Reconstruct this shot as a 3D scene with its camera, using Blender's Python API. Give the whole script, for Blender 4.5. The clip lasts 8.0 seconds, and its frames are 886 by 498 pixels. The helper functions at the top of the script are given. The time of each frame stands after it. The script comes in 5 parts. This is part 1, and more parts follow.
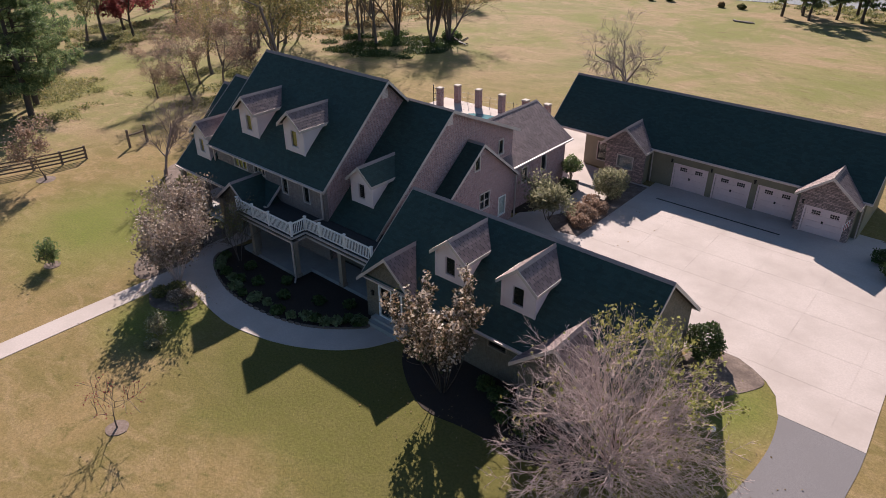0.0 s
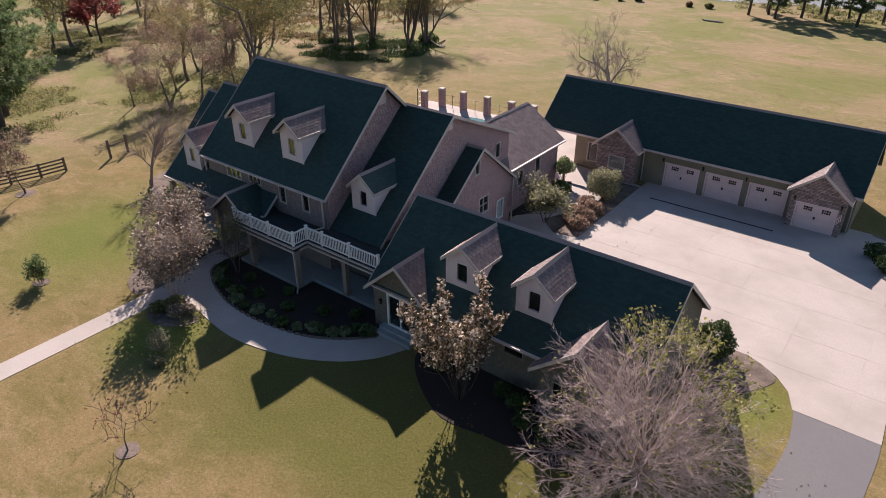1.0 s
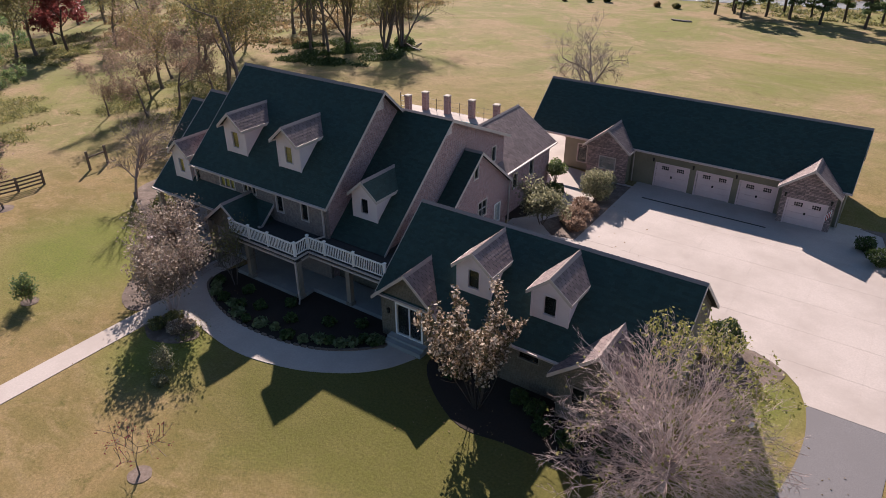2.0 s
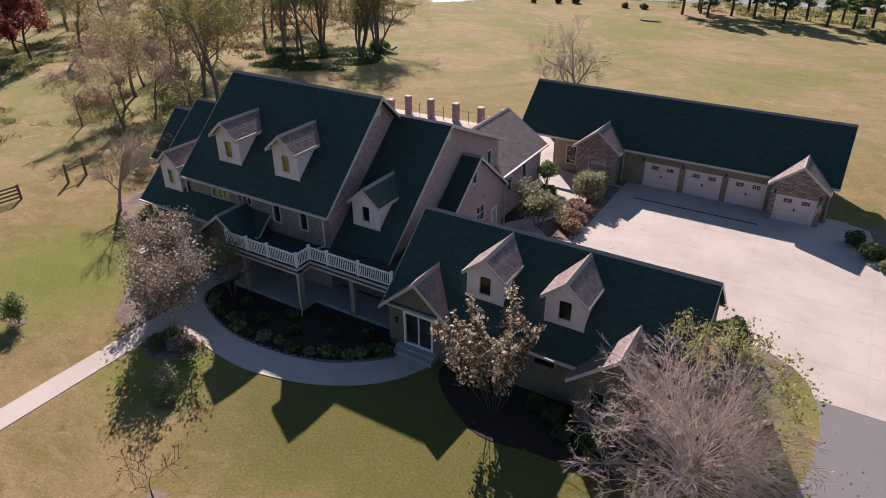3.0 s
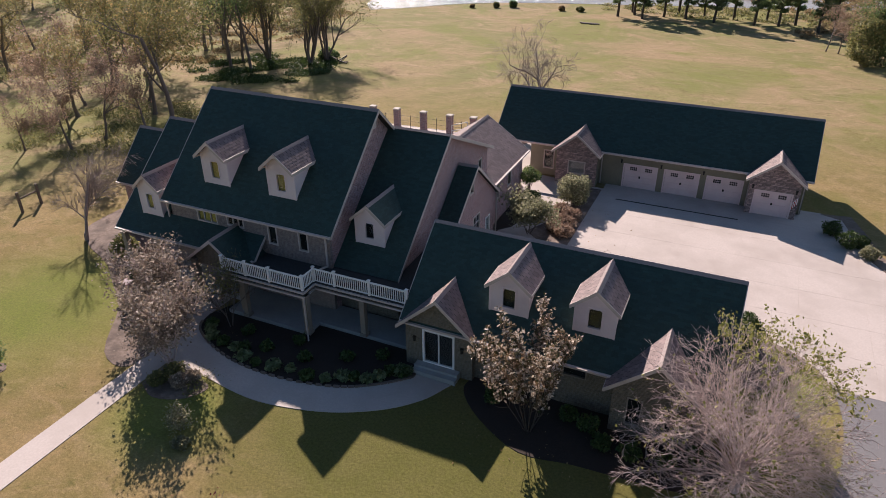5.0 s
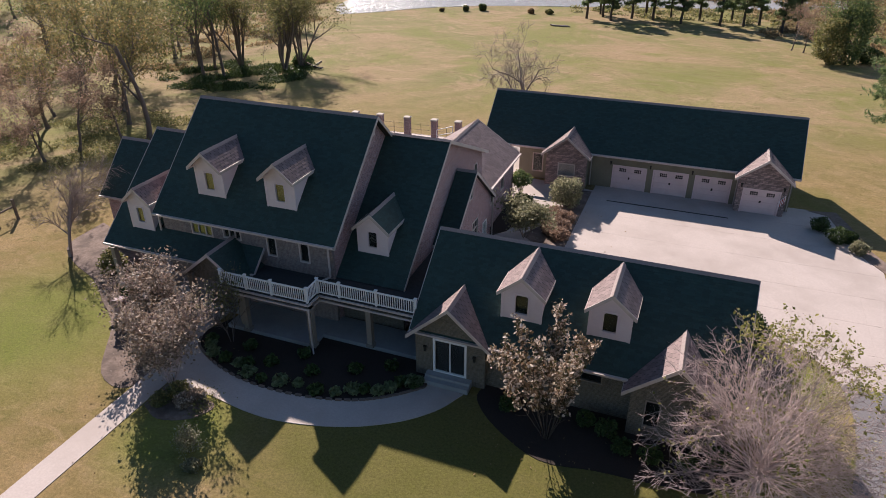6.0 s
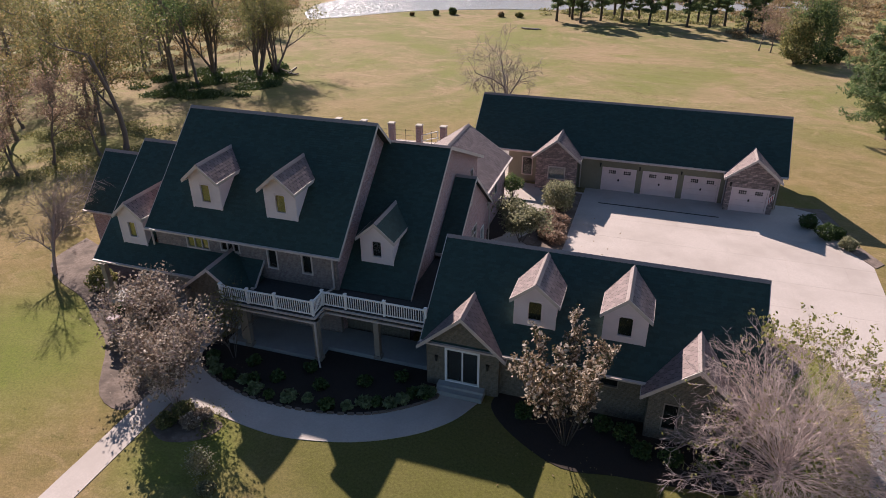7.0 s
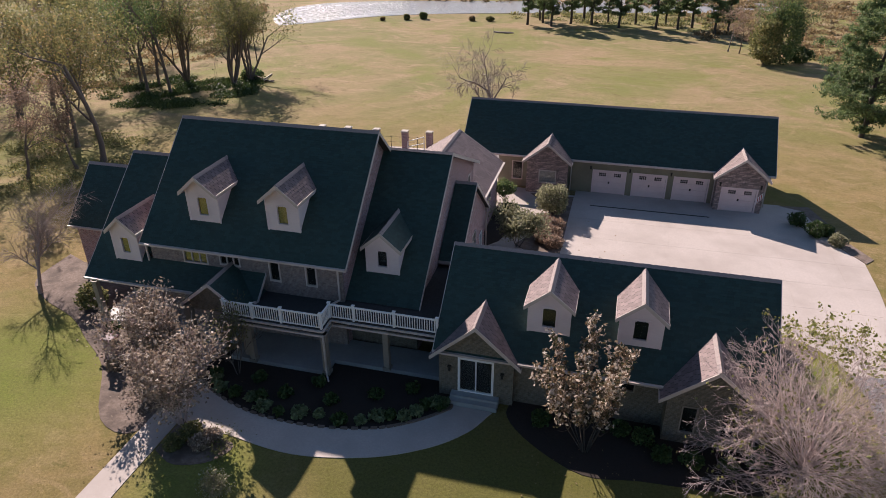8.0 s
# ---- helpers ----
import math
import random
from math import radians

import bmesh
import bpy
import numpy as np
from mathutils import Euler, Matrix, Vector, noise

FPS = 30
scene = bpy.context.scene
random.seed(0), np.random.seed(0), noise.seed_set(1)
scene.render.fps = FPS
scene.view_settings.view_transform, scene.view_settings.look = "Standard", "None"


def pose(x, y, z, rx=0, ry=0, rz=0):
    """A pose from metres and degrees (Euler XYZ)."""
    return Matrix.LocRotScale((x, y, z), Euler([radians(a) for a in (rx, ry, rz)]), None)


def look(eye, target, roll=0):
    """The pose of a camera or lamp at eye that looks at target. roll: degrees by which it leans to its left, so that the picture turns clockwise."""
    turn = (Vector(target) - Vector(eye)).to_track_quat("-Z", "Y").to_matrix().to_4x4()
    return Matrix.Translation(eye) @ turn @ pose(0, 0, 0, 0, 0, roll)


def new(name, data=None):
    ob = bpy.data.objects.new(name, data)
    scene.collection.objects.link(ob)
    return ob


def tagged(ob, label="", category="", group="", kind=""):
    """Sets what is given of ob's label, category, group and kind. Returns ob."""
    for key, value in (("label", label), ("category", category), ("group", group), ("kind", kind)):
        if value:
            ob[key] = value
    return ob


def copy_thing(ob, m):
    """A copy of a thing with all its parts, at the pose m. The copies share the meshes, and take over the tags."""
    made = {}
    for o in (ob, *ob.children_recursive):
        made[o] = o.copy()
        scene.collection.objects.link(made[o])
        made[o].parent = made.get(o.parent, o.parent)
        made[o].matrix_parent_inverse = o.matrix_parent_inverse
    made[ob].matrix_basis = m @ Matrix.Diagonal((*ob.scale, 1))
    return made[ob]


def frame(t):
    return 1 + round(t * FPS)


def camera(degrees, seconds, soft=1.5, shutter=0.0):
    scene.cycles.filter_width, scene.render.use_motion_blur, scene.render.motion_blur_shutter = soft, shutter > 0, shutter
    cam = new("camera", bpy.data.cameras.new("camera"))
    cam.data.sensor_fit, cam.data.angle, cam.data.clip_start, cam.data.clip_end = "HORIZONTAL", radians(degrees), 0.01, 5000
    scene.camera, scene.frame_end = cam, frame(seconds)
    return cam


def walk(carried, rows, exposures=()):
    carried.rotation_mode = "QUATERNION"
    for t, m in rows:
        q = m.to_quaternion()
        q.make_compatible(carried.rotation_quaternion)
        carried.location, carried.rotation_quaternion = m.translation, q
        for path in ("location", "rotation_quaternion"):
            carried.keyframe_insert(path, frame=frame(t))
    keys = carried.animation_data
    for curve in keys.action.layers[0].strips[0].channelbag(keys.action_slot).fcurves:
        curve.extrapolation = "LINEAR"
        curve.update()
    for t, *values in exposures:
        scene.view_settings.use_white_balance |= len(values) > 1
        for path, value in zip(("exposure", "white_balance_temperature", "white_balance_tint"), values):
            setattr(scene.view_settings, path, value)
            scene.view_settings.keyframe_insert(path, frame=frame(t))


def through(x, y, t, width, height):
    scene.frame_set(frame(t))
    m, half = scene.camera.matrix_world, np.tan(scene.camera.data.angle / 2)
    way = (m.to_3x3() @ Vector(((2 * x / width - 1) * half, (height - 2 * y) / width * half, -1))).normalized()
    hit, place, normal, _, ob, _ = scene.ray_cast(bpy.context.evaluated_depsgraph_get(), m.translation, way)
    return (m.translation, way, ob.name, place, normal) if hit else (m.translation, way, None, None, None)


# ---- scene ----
cam = camera(66.8, 8.0, soft=0.85)
# seconds, eye, yaw, tilt, roll
PATH = [
    (0, (23.591, -22.745, 23.964), 40.646, -29.632, 0.00),
    (0.5, (22.561, -23.309, 23.994), 39.123, -29.568, -0.04),
    (1, (21.514, -23.836, 24.019), 37.580, -29.500, -0.07),
    (1.5, (20.453, -24.327, 24.041), 36.020, -29.427, -0.11),
    (3, (17.193, -25.585, 24.086), 31.259, -29.180, -0.21),
    (3.5, (16.084, -25.935, 24.095), 29.654, -29.087, -0.24),
    (4, (14.966, -26.249, 24.104), 28.045, -28.989, -0.27),
    (4.5, (13.840, -26.530, 24.110), 26.434, -28.885, -0.29),
    (6, (10.425, -27.172, 24.127), 21.615, -28.538, -0.36),
    (6.5, (9.278, -27.320, 24.134), 20.022, -28.410, -0.38),
    (7, (8.129, -27.436, 24.141), 18.439, -28.275, -0.40),
    (7.5, (6.978, -27.520, 24.149), 16.871, -28.134, -0.41),
    (8, (5.827, -27.572, 24.160), 15.318, -27.985, -0.43),
]
walk(cam, [(t, pose(*eye, 90 + tilt, 0, yaw) @ pose(0, 0, 0, 0, 0, roll)) for t, eye, yaw, tilt, roll in PATH])
# ---- light, materials and the place ----

# ---- world, sun, exposure ----
SUN = Vector((-0.555, 0.64, 0.53)).normalized()
world = bpy.data.worlds.new("sky")
scene.world = world
world.use_nodes = True
wn = world.node_tree
wn.nodes.clear()
sky = wn.nodes.new("ShaderNodeTexSky")
sky.sky_type = "NISHITA"
sky.sun_disc = False
sky.sun_elevation = math.asin(SUN.z)
sky.sun_rotation = radians(41)
sky.air_density, sky.dust_density, sky.ozone_density = 1.0, 0.5, 4.0
bg = wn.nodes.new("ShaderNodeBackground")
bg.inputs["Strength"].default_value = 0.052
wo = wn.nodes.new("ShaderNodeOutputWorld")
wn.links.new(sky.outputs[0], bg.inputs[0])
wn.links.new(bg.outputs[0], wo.inputs[0])
sun_data = bpy.data.lights.new("sun", "SUN")
sun_data.energy = 5.0
sun_data.angle = radians(0.55)
sun_data.color = (1.0, 0.85, 0.79)
sun = new("sun", sun_data)
sun.matrix_world = look(SUN * 300, (0, 0, 0))
scene.view_settings.exposure = 0.84


# ---- materials ----
def mat(name, c1, c2, c3=None, fine=6.0, coarse=0.5, rough=0.8, bump=0.2, metal=0.0, spec=0.5, stretch=(1, 1, 1), island=0.0, dist=0.02):
    """Two colours by a fine noise, a third by a coarse one, with bump."""
    m = bpy.data.materials.new(name)
    m.use_nodes = True
    n, l = m.node_tree.nodes, m.node_tree.links
    b = n["Principled BSDF"]
    b.inputs["Roughness"].default_value, b.inputs["Metallic"].default_value = rough, metal
    b.inputs["Specular IOR Level"].default_value = spec
    tc = n.new("ShaderNodeTexCoord")
    mp = n.new("ShaderNodeMapping")
    mp.inputs["Scale"].default_value = stretch
    l.new(tc.outputs["Object"], mp.inputs[0])
    f = n.new("ShaderNodeTexNoise")
    f.inputs["Scale"].default_value, f.inputs["Detail"].default_value, f.inputs["Roughness"].default_value = fine, 6, 0.65
    l.new(mp.outputs[0], f.inputs["Vector"])
    k = n.new("ShaderNodeTexNoise")
    k.inputs["Scale"].default_value, k.inputs["Detail"].default_value, k.inputs["Roughness"].default_value = coarse, 5, 0.6
    l.new(tc.outputs["Object"], k.inputs["Vector"])

    def ramp(src, a, z):
        r = n.new("ShaderNodeMapRange")
        r.inputs["From Min"].default_value, r.inputs["From Max"].default_value = a, z
        l.new(src, r.inputs[0])
        return r.outputs[0]

    def mix(fac, a, z, mode="MIX"):
        x = n.new("ShaderNodeMix")
        x.data_type, x.blend_type = "RGBA", mode
        for key, v in ((0, fac), (6, a), (7, z)):
            if isinstance(v, (tuple, list)):
                x.inputs[key].default_value = (*v, 1)
            elif isinstance(v, (int, float)):
                x.inputs[key].default_value = v
            else:
                l.new(v, x.inputs[key])
        return x.outputs[2]

    col = mix(ramp(f.outputs[0], 0.3, 0.7), c1, c2)
    if c3:
        col = mix(ramp(k.outputs[0], 0.42, 0.66), col, c3)
    if island:
        g = n.new("ShaderNodeNewGeometry")
        v = n.new("ShaderNodeMapRange")
        v.inputs["To Min"].default_value, v.inputs["To Max"].default_value = 1 - island, 1 + island
        l.new(g.outputs["Random Per Island"], v.inputs[0])
        h = n.new("ShaderNodeVectorMath")
        h.operation = "SCALE"
        l.new(col, h.inputs[0])
        l.new(v.outputs[0], h.inputs["Scale"])
        col = h.outputs[0]
    l.new(col, b.inputs["Base Color"])
    if bump:
        u = n.new("ShaderNodeBump")
        u.inputs["Strength"].default_value, u.inputs["Distance"].default_value = bump, dist
        l.new(f.outputs[0], u.inputs["Height"])
        l.new(u.outputs[0], b.inputs["Normal"])
    return m


def brick_mat(name, c1, c2, mortar, bw, bh, ms=0.012, bias=0.0, stone=False):
    """Courses of brick or ledge stone laid on upright walls by world position."""
    m = bpy.data.materials.new(name)
    m.use_nodes = True
    n, l = m.node_tree.nodes, m.node_tree.links
    b = n["Principled BSDF"]
    b.inputs["Roughness"].default_value = 0.88
    b.inputs["Specular IOR Level"].default_value = 0.3
    tc = n.new("ShaderNodeTexCoord")
    s = n.new("ShaderNodeSeparateXYZ")
    l.new(tc.outputs["Object"], s.inputs[0])
    a = n.new("ShaderNodeMath")
    l.new(s.outputs[0], a.inputs[0])
    l.new(s.outputs[1], a.inputs[1])
    c = n.new("ShaderNodeCombineXYZ")
    l.new(a.outputs[0], c.inputs[0])
    l.new(s.outputs[2], c.inputs[1])
    br = n.new("ShaderNodeTexBrick")
    br.inputs["Color1"].default_value, br.inputs["Color2"].default_value, br.inputs["Mortar"].default_value = (*c1, 1), (*c2, 1), (*mortar, 1)
    br.inputs["Scale"].default_value = 1.0
    br.inputs["Mortar Size"].default_value, br.inputs["Bias"].default_value = ms, bias
    br.inputs["Brick Width"].default_value, br.inputs["Row Height"].default_value = bw, bh
    if stone:
        br.squash, br.squash_frequency, br.offset_frequency = 1.6, 3, 2
    l.new(c.outputs[0], br.inputs["Vector"])
    no = n.new("ShaderNodeTexNoise")
    no.inputs["Scale"].default_value, no.inputs["Detail"].default_value = 7.0, 9
    l.new(tc.outputs["Object"], no.inputs["Vector"])
    r = n.new("ShaderNodeMapRange")
    r.inputs["From Min"].default_value, r.inputs["From Max"].default_value = 0.25, 0.75
    r.inputs["To Min"].default_value, r.inputs["To Max"].default_value = 0.7, 1.3
    l.new(no.outputs[0], r.inputs[0])
    v = n.new("ShaderNodeVectorMath")
    v.operation = "SCALE"
    l.new(br.outputs[0], v.inputs[0])
    l.new(r.outputs[0], v.inputs["Scale"])
    l.new(v.outputs[0], b.inputs["Base Color"])
    u = n.new("ShaderNodeBump")
    u.inputs["Strength"].default_value, u.inputs["Distance"].default_value = 0.6, 0.02
    u.invert = True
    l.new(br.outputs["Fac"], u.inputs["Height"])
    l.new(u.outputs[0], b.inputs["Normal"])
    return m


# One roofing in two tones: this dark teal carries the shade
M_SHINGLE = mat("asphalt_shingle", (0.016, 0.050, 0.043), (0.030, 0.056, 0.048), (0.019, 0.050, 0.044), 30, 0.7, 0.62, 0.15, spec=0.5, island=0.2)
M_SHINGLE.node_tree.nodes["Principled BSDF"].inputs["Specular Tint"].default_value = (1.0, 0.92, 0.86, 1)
# the same shingles coloured brown to carry sunlight on dormers and small gables
M_SHINGLE_SUN = mat("sunlit_shingle", (0.180, 0.132, 0.130), (0.260, 0.196, 0.188), (0.205, 0.152, 0.148), 22, 0.9, 0.75, 0.2, spec=0.35, island=0.2)
# ridge caps made paler, sun on the ridges put into the colour
M_CAP = mat("ridge_shingle", (0.25, 0.20, 0.19), (0.36, 0.295, 0.28), None, 30, 1, 0.7, 0.2, spec=0.4)
M_DECKROOF = mat("roof_underlay", (0.03, 0.03, 0.03), (0.05, 0.05, 0.05), None, 8, 0.6, 0.95, 0.1)
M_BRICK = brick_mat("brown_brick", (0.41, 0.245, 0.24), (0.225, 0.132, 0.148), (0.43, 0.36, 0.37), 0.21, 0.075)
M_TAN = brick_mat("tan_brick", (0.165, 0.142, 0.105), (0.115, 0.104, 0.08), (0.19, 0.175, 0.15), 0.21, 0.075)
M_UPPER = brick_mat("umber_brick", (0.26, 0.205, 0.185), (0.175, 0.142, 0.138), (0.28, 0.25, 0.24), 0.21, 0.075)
M_STONE = brick_mat("ledge_stone", (0.46, 0.34, 0.32), (0.22, 0.175, 0.17), (0.13, 0.11, 0.105), 0.42, 0.11, 0.014, stone=True)
M_SIDING = mat("dormer_siding", (0.68, 0.59, 0.61), (0.73, 0.64, 0.65), (0.63, 0.54, 0.56), 3, 0.6, 0.6, 0.08, stretch=(1, 1, 8))
M_OLIVE = mat("olive_siding", (0.20, 0.185, 0.13), (0.24, 0.22, 0.16), (0.18, 0.165, 0.12), 3, 0.6, 0.7, 0.12, stretch=(8, 8, 1))
M_TRIM = mat("cream_trim", (0.52, 0.45, 0.42), (0.58, 0.51, 0.475), (0.46, 0.40, 0.37), 4, 0.9, 0.5, 0.05)
M_WHITE = mat("white_vinyl", (0.78, 0.77, 0.76), (0.82, 0.81, 0.80), None, 4, 1, 0.35, 0.02)
M_DOOR = mat("garage_door_paint", (0.72, 0.58, 0.58), (0.76, 0.62, 0.62), (0.68, 0.54, 0.54), 3, 0.8, 0.45, 0.03)
M_CONC = mat("concrete", (0.44, 0.382, 0.35), (0.52, 0.455, 0.42), (0.40, 0.345, 0.312), 9, 0.25, 0.85, 0.12)
M_JOINT = mat("joint_dark", (0.42, 0.37, 0.335), (0.475, 0.42, 0.385), None, 9, 1, 0.9, 0.05)
M_ASPH = mat("asphalt", (0.140, 0.132, 0.138), (0.205, 0.194, 0.200), (0.165, 0.155, 0.160), 20, 0.35, 0.88, 0.3)
M_COLUMN = mat("taupe_paint", (0.22, 0.19, 0.16), (0.27, 0.235, 0.20), None, 5, 1, 0.6, 0.05)
M_PORCH = mat("porch_concrete", (0.30, 0.31, 0.31), (0.36, 0.37, 0.37), (0.28, 0.29, 0.29), 5, 0.5, 0.6, 0.05)
M_MULCH = mat("dark_mulch", (0.018, 0.013, 0.010), (0.045, 0.030, 0.023), (0.028, 0.020, 0.016), 14, 0.8, 0.95, 0.6)
M_MULCHRED = mat("faded_mulch", (0.135, 0.098, 0.078), (0.26, 0.20, 0.168), (0.10, 0.074, 0.06), 6, 0.8, 0.95, 0.8)
M_METAL = mat("dark_metal", (0.02, 0.02, 0.02), (0.035, 0.033, 0.03), None, 8, 1, 0.45, 0.02, metal=0.6)
M_DARK = mat("dark_interior", (0.02, 0.018, 0.016), (0.03, 0.027, 0.024), None, 4, 1, 0.9, 0)
M_BLIND = mat("yellow_blind", (0.50, 0.36, 0.08), (0.56, 0.42, 0.11), None, 3, 1, 0.7, 0)
M_FENCE = mat("fence_wood", (0.10, 0.075, 0.06), (0.17, 0.13, 0.10), None, 9, 1, 0.85, 0.3)


def glass_mat():
    m = bpy.data.materials.new("window_glass")
    m.use_nodes = True
    b = m.node_tree.nodes["Principled BSDF"]
    b.inputs["Base Color"].default_value = (0.75, 0.8, 0.8, 1)
    b.inputs["Roughness"].default_value = 0.03
    b.inputs["Transmission Weight"].default_value = 1.0
    b.inputs["IOR"].default_value = 1.45
    return m


M_GLASS = glass_mat()


def ground_mat():
    """Mown lawn and dry field: green, straw and bare patches at several scales."""
    m = bpy.data.materials.new("grass_ground")
    m.use_nodes = True
    n, l = m.node_tree.nodes, m.node_tree.links
    b = n["Principled BSDF"]
    b.inputs["Roughness"].default_value = 0.95
    b.inputs["Specular IOR Level"].default_value = 0.1
    tc = n.new("ShaderNodeTexCoord")

    def nz(scale, detail=6, rough=0.6, st=(1, 1, 1), distort=0.0):
        mp = n.new("ShaderNodeMapping")
        mp.inputs["Scale"].default_value = st
        l.new(tc.outputs["Object"], mp.inputs[0])
        t = n.new("ShaderNodeTexNoise")
        t.inputs["Scale"].default_value, t.inputs["Detail"].default_value, t.inputs["Roughness"].default_value = scale, detail, rough
        t.inputs["Distortion"].default_value = distort
        l.new(mp.outputs[0], t.inputs["Vector"])
        return t.outputs[0]

    def rng(src, a, z, lo=0.0, hi=1.0):
        r = n.new("ShaderNodeMapRange")
        for k, v in (("From Min", a), ("From Max", z), ("To Min", lo), ("To Max", hi)):
            r.inputs[k].default_value = v
        l.new(src, r.inputs[0])
        return r.outputs[0]

    def mix(fac, a, z):
        x = n.new("ShaderNodeMix")
        x.data_type = "RGBA"
        l.new(fac, x.inputs[0])
        for key, v in ((6, a), (7, z)):
            if isinstance(v, tuple):
                x.inputs[key].default_value = (*v, 1)
            else:
                l.new(v, x.inputs[key])
        return x.outputs[2]

    s = n.new("ShaderNodeSeparateXYZ")
    l.new(tc.outputs["Object"], s.inputs[0])
    lawn = mix(rng(nz(0.16, 5, 0.6, (1, 1, 1), 0.6), 0.40, 0.62), (0.200, 0.158, 0.060), (0.285, 0.202, 0.096))
    lawn = mix(rng(nz(0.55, 7, 0.75, (0.8, 1.3, 1), 0.6), 0.47, 0.64), lawn, (0.320, 0.230, 0.122))
    lawn = mix(rng(nz(0.9, 6, 0.75, (1, 1, 1), 0.4), 0.56, 0.72), lawn, (0.125, 0.115, 0.036))
    lawn = mix(rng(nz(0.09, 4, 0.6, (1, 1, 1), 1.0), 0.54, 0.72), lawn, (0.170, 0.168, 0.046))
    for cx, cy, rad in ((-26, -4.0, 10.0), (-11.5, -8.5, 4.5), (17.5, 6.5, 4.0)):
        dv = n.new("ShaderNodeVectorMath")
        dv.operation = "DISTANCE"
        l.new(tc.outputs["Object"], dv.inputs[0])
        dv.inputs[1].default_value = (cx, cy, 0)
        lawn = mix(rng(dv.outputs["Value"], rad, rad * 0.35, 0, 0.75), lawn, (0.15, 0.19, 0.035))
    # greener grass before the house, darkened further to deepen the house shadow
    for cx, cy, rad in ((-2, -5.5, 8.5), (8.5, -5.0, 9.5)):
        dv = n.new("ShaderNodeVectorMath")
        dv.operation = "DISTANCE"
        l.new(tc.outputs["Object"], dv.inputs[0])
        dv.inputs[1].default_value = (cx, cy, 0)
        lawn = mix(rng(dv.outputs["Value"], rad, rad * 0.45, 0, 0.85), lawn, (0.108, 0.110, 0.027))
    field = mix(rng(nz(0.05, 7, 0.7, (0.8, 1.2, 1), 1.0), 0.40, 0.60), (0.325, 0.235, 0.138), (0.205, 0.195, 0.078))
    field = mix(rng(nz(0.20, 8, 0.75, (0.85, 1.1, 1), 1.0), 0.50, 0.64), field, (0.365, 0.262, 0.165))
    field = mix(rng(nz(0.035, 6, 0.7, (1, 0.8, 1), 1.5), 0.47, 0.60, 0.0, 0.85), field, (0.190, 0.200, 0.058))
    field = mix(rng(nz(0.6, 8, 0.8, (0.8, 1.2, 1), 0.5), 0.55, 0.66), field, (0.155, 0.118, 0.055))
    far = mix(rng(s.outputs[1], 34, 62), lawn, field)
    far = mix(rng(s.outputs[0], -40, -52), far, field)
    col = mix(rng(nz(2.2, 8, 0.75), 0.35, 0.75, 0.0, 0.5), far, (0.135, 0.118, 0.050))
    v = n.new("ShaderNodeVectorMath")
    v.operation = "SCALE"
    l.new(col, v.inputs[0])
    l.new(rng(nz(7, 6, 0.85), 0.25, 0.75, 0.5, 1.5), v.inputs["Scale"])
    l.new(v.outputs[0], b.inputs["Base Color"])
    u = n.new("ShaderNodeBump")
    u.inputs["Strength"].default_value, u.inputs["Distance"].default_value = 0.5, 0.08
    l.new(nz(7, 6, 0.8), u.inputs["Height"])
    l.new(u.outputs[0], b.inputs["Normal"])
    return m


M_GRASS = ground_mat()


# ---- mesh helpers ----
def link_mesh(name, bm, material, parent=None, label="", smooth=False):
    me = bpy.data.meshes.new(name)
    bmesh.ops.recalc_face_normals(bm, faces=bm.faces)
    bm.to_mesh(me)
    bm.free()
    if material:
        me.materials.append(material)
    if smooth:
        me.polygons.foreach_set("use_smooth", [True] * len(me.polygons))
    ob = new(name, me)
    if parent:
        ob.parent = parent
    return tagged(ob, label)


def part(name, bm, material, parent, label="", smooth=False):
    return link_mesh(name, bm, material, parent, label, smooth)


def raw(name, verts, faces, material, parent=None, label="", smooth=False):
    me = bpy.data.meshes.new(name)
    me.from_pydata([tuple(v) for v in verts], [], [tuple(int(i) for i in f) for f in faces])
    me.materials.append(material)
    if smooth:
        me.polygons.foreach_set("use_smooth", [True] * len(me.polygons))
    me.update()
    ob = new(name, me)
    if parent:
        ob.parent = parent
    return tagged(ob, label)


def thing(name, label, category, group="", at=(0, 0, 0)):
    ob = new(name)
    ob.empty_display_size = 0.3
    ob.location = at
    return tagged(ob, label, category, group)


def box(bm, x0, x1, y0, y1, z0, z1):
    v = [bm.verts.new((x, y, z)) for x in (x0, x1) for y in (y0, y1) for z in (z0, z1)]
    for f in ((0, 1, 3, 2), (4, 6, 7, 5), (0, 4, 5, 1), (2, 3, 7, 6), (0, 2, 6, 4), (1, 5, 7, 3)):
        bm.faces.new([v[i] for i in f])
    return v


def prism(bm, poly, d):
    """Extrude a 3D polygon by the vector d."""
    a = [bm.verts.new(p) for p in poly]
    d = Vector(d)
    c = [bm.verts.new(Vector(p) + d) for p in poly]
    bm.faces.new(a)
    bm.faces.new(c[::-1])
    k = len(a)
    for i in range(k):
        bm.faces.new((a[i], a[(i + 1) % k], c[(i + 1) % k], c[i]))


def bar(bm, a, b, w, h=None):
    """A square bar from a to b."""
    a, b = Vector(a), Vector(b)
    d = (b - a).normalized()
    up = Vector((0, 0, 1)) if abs(d.z) < 0.9 else Vector((0, 1, 0))
    s = d.cross(up).normalized() * w / 2
    t = s.cross(d).normalized() * (h or w) / 2
    prism(bm, [a - s - t, a + s - t, a + s + t, a - s + t], b - a)


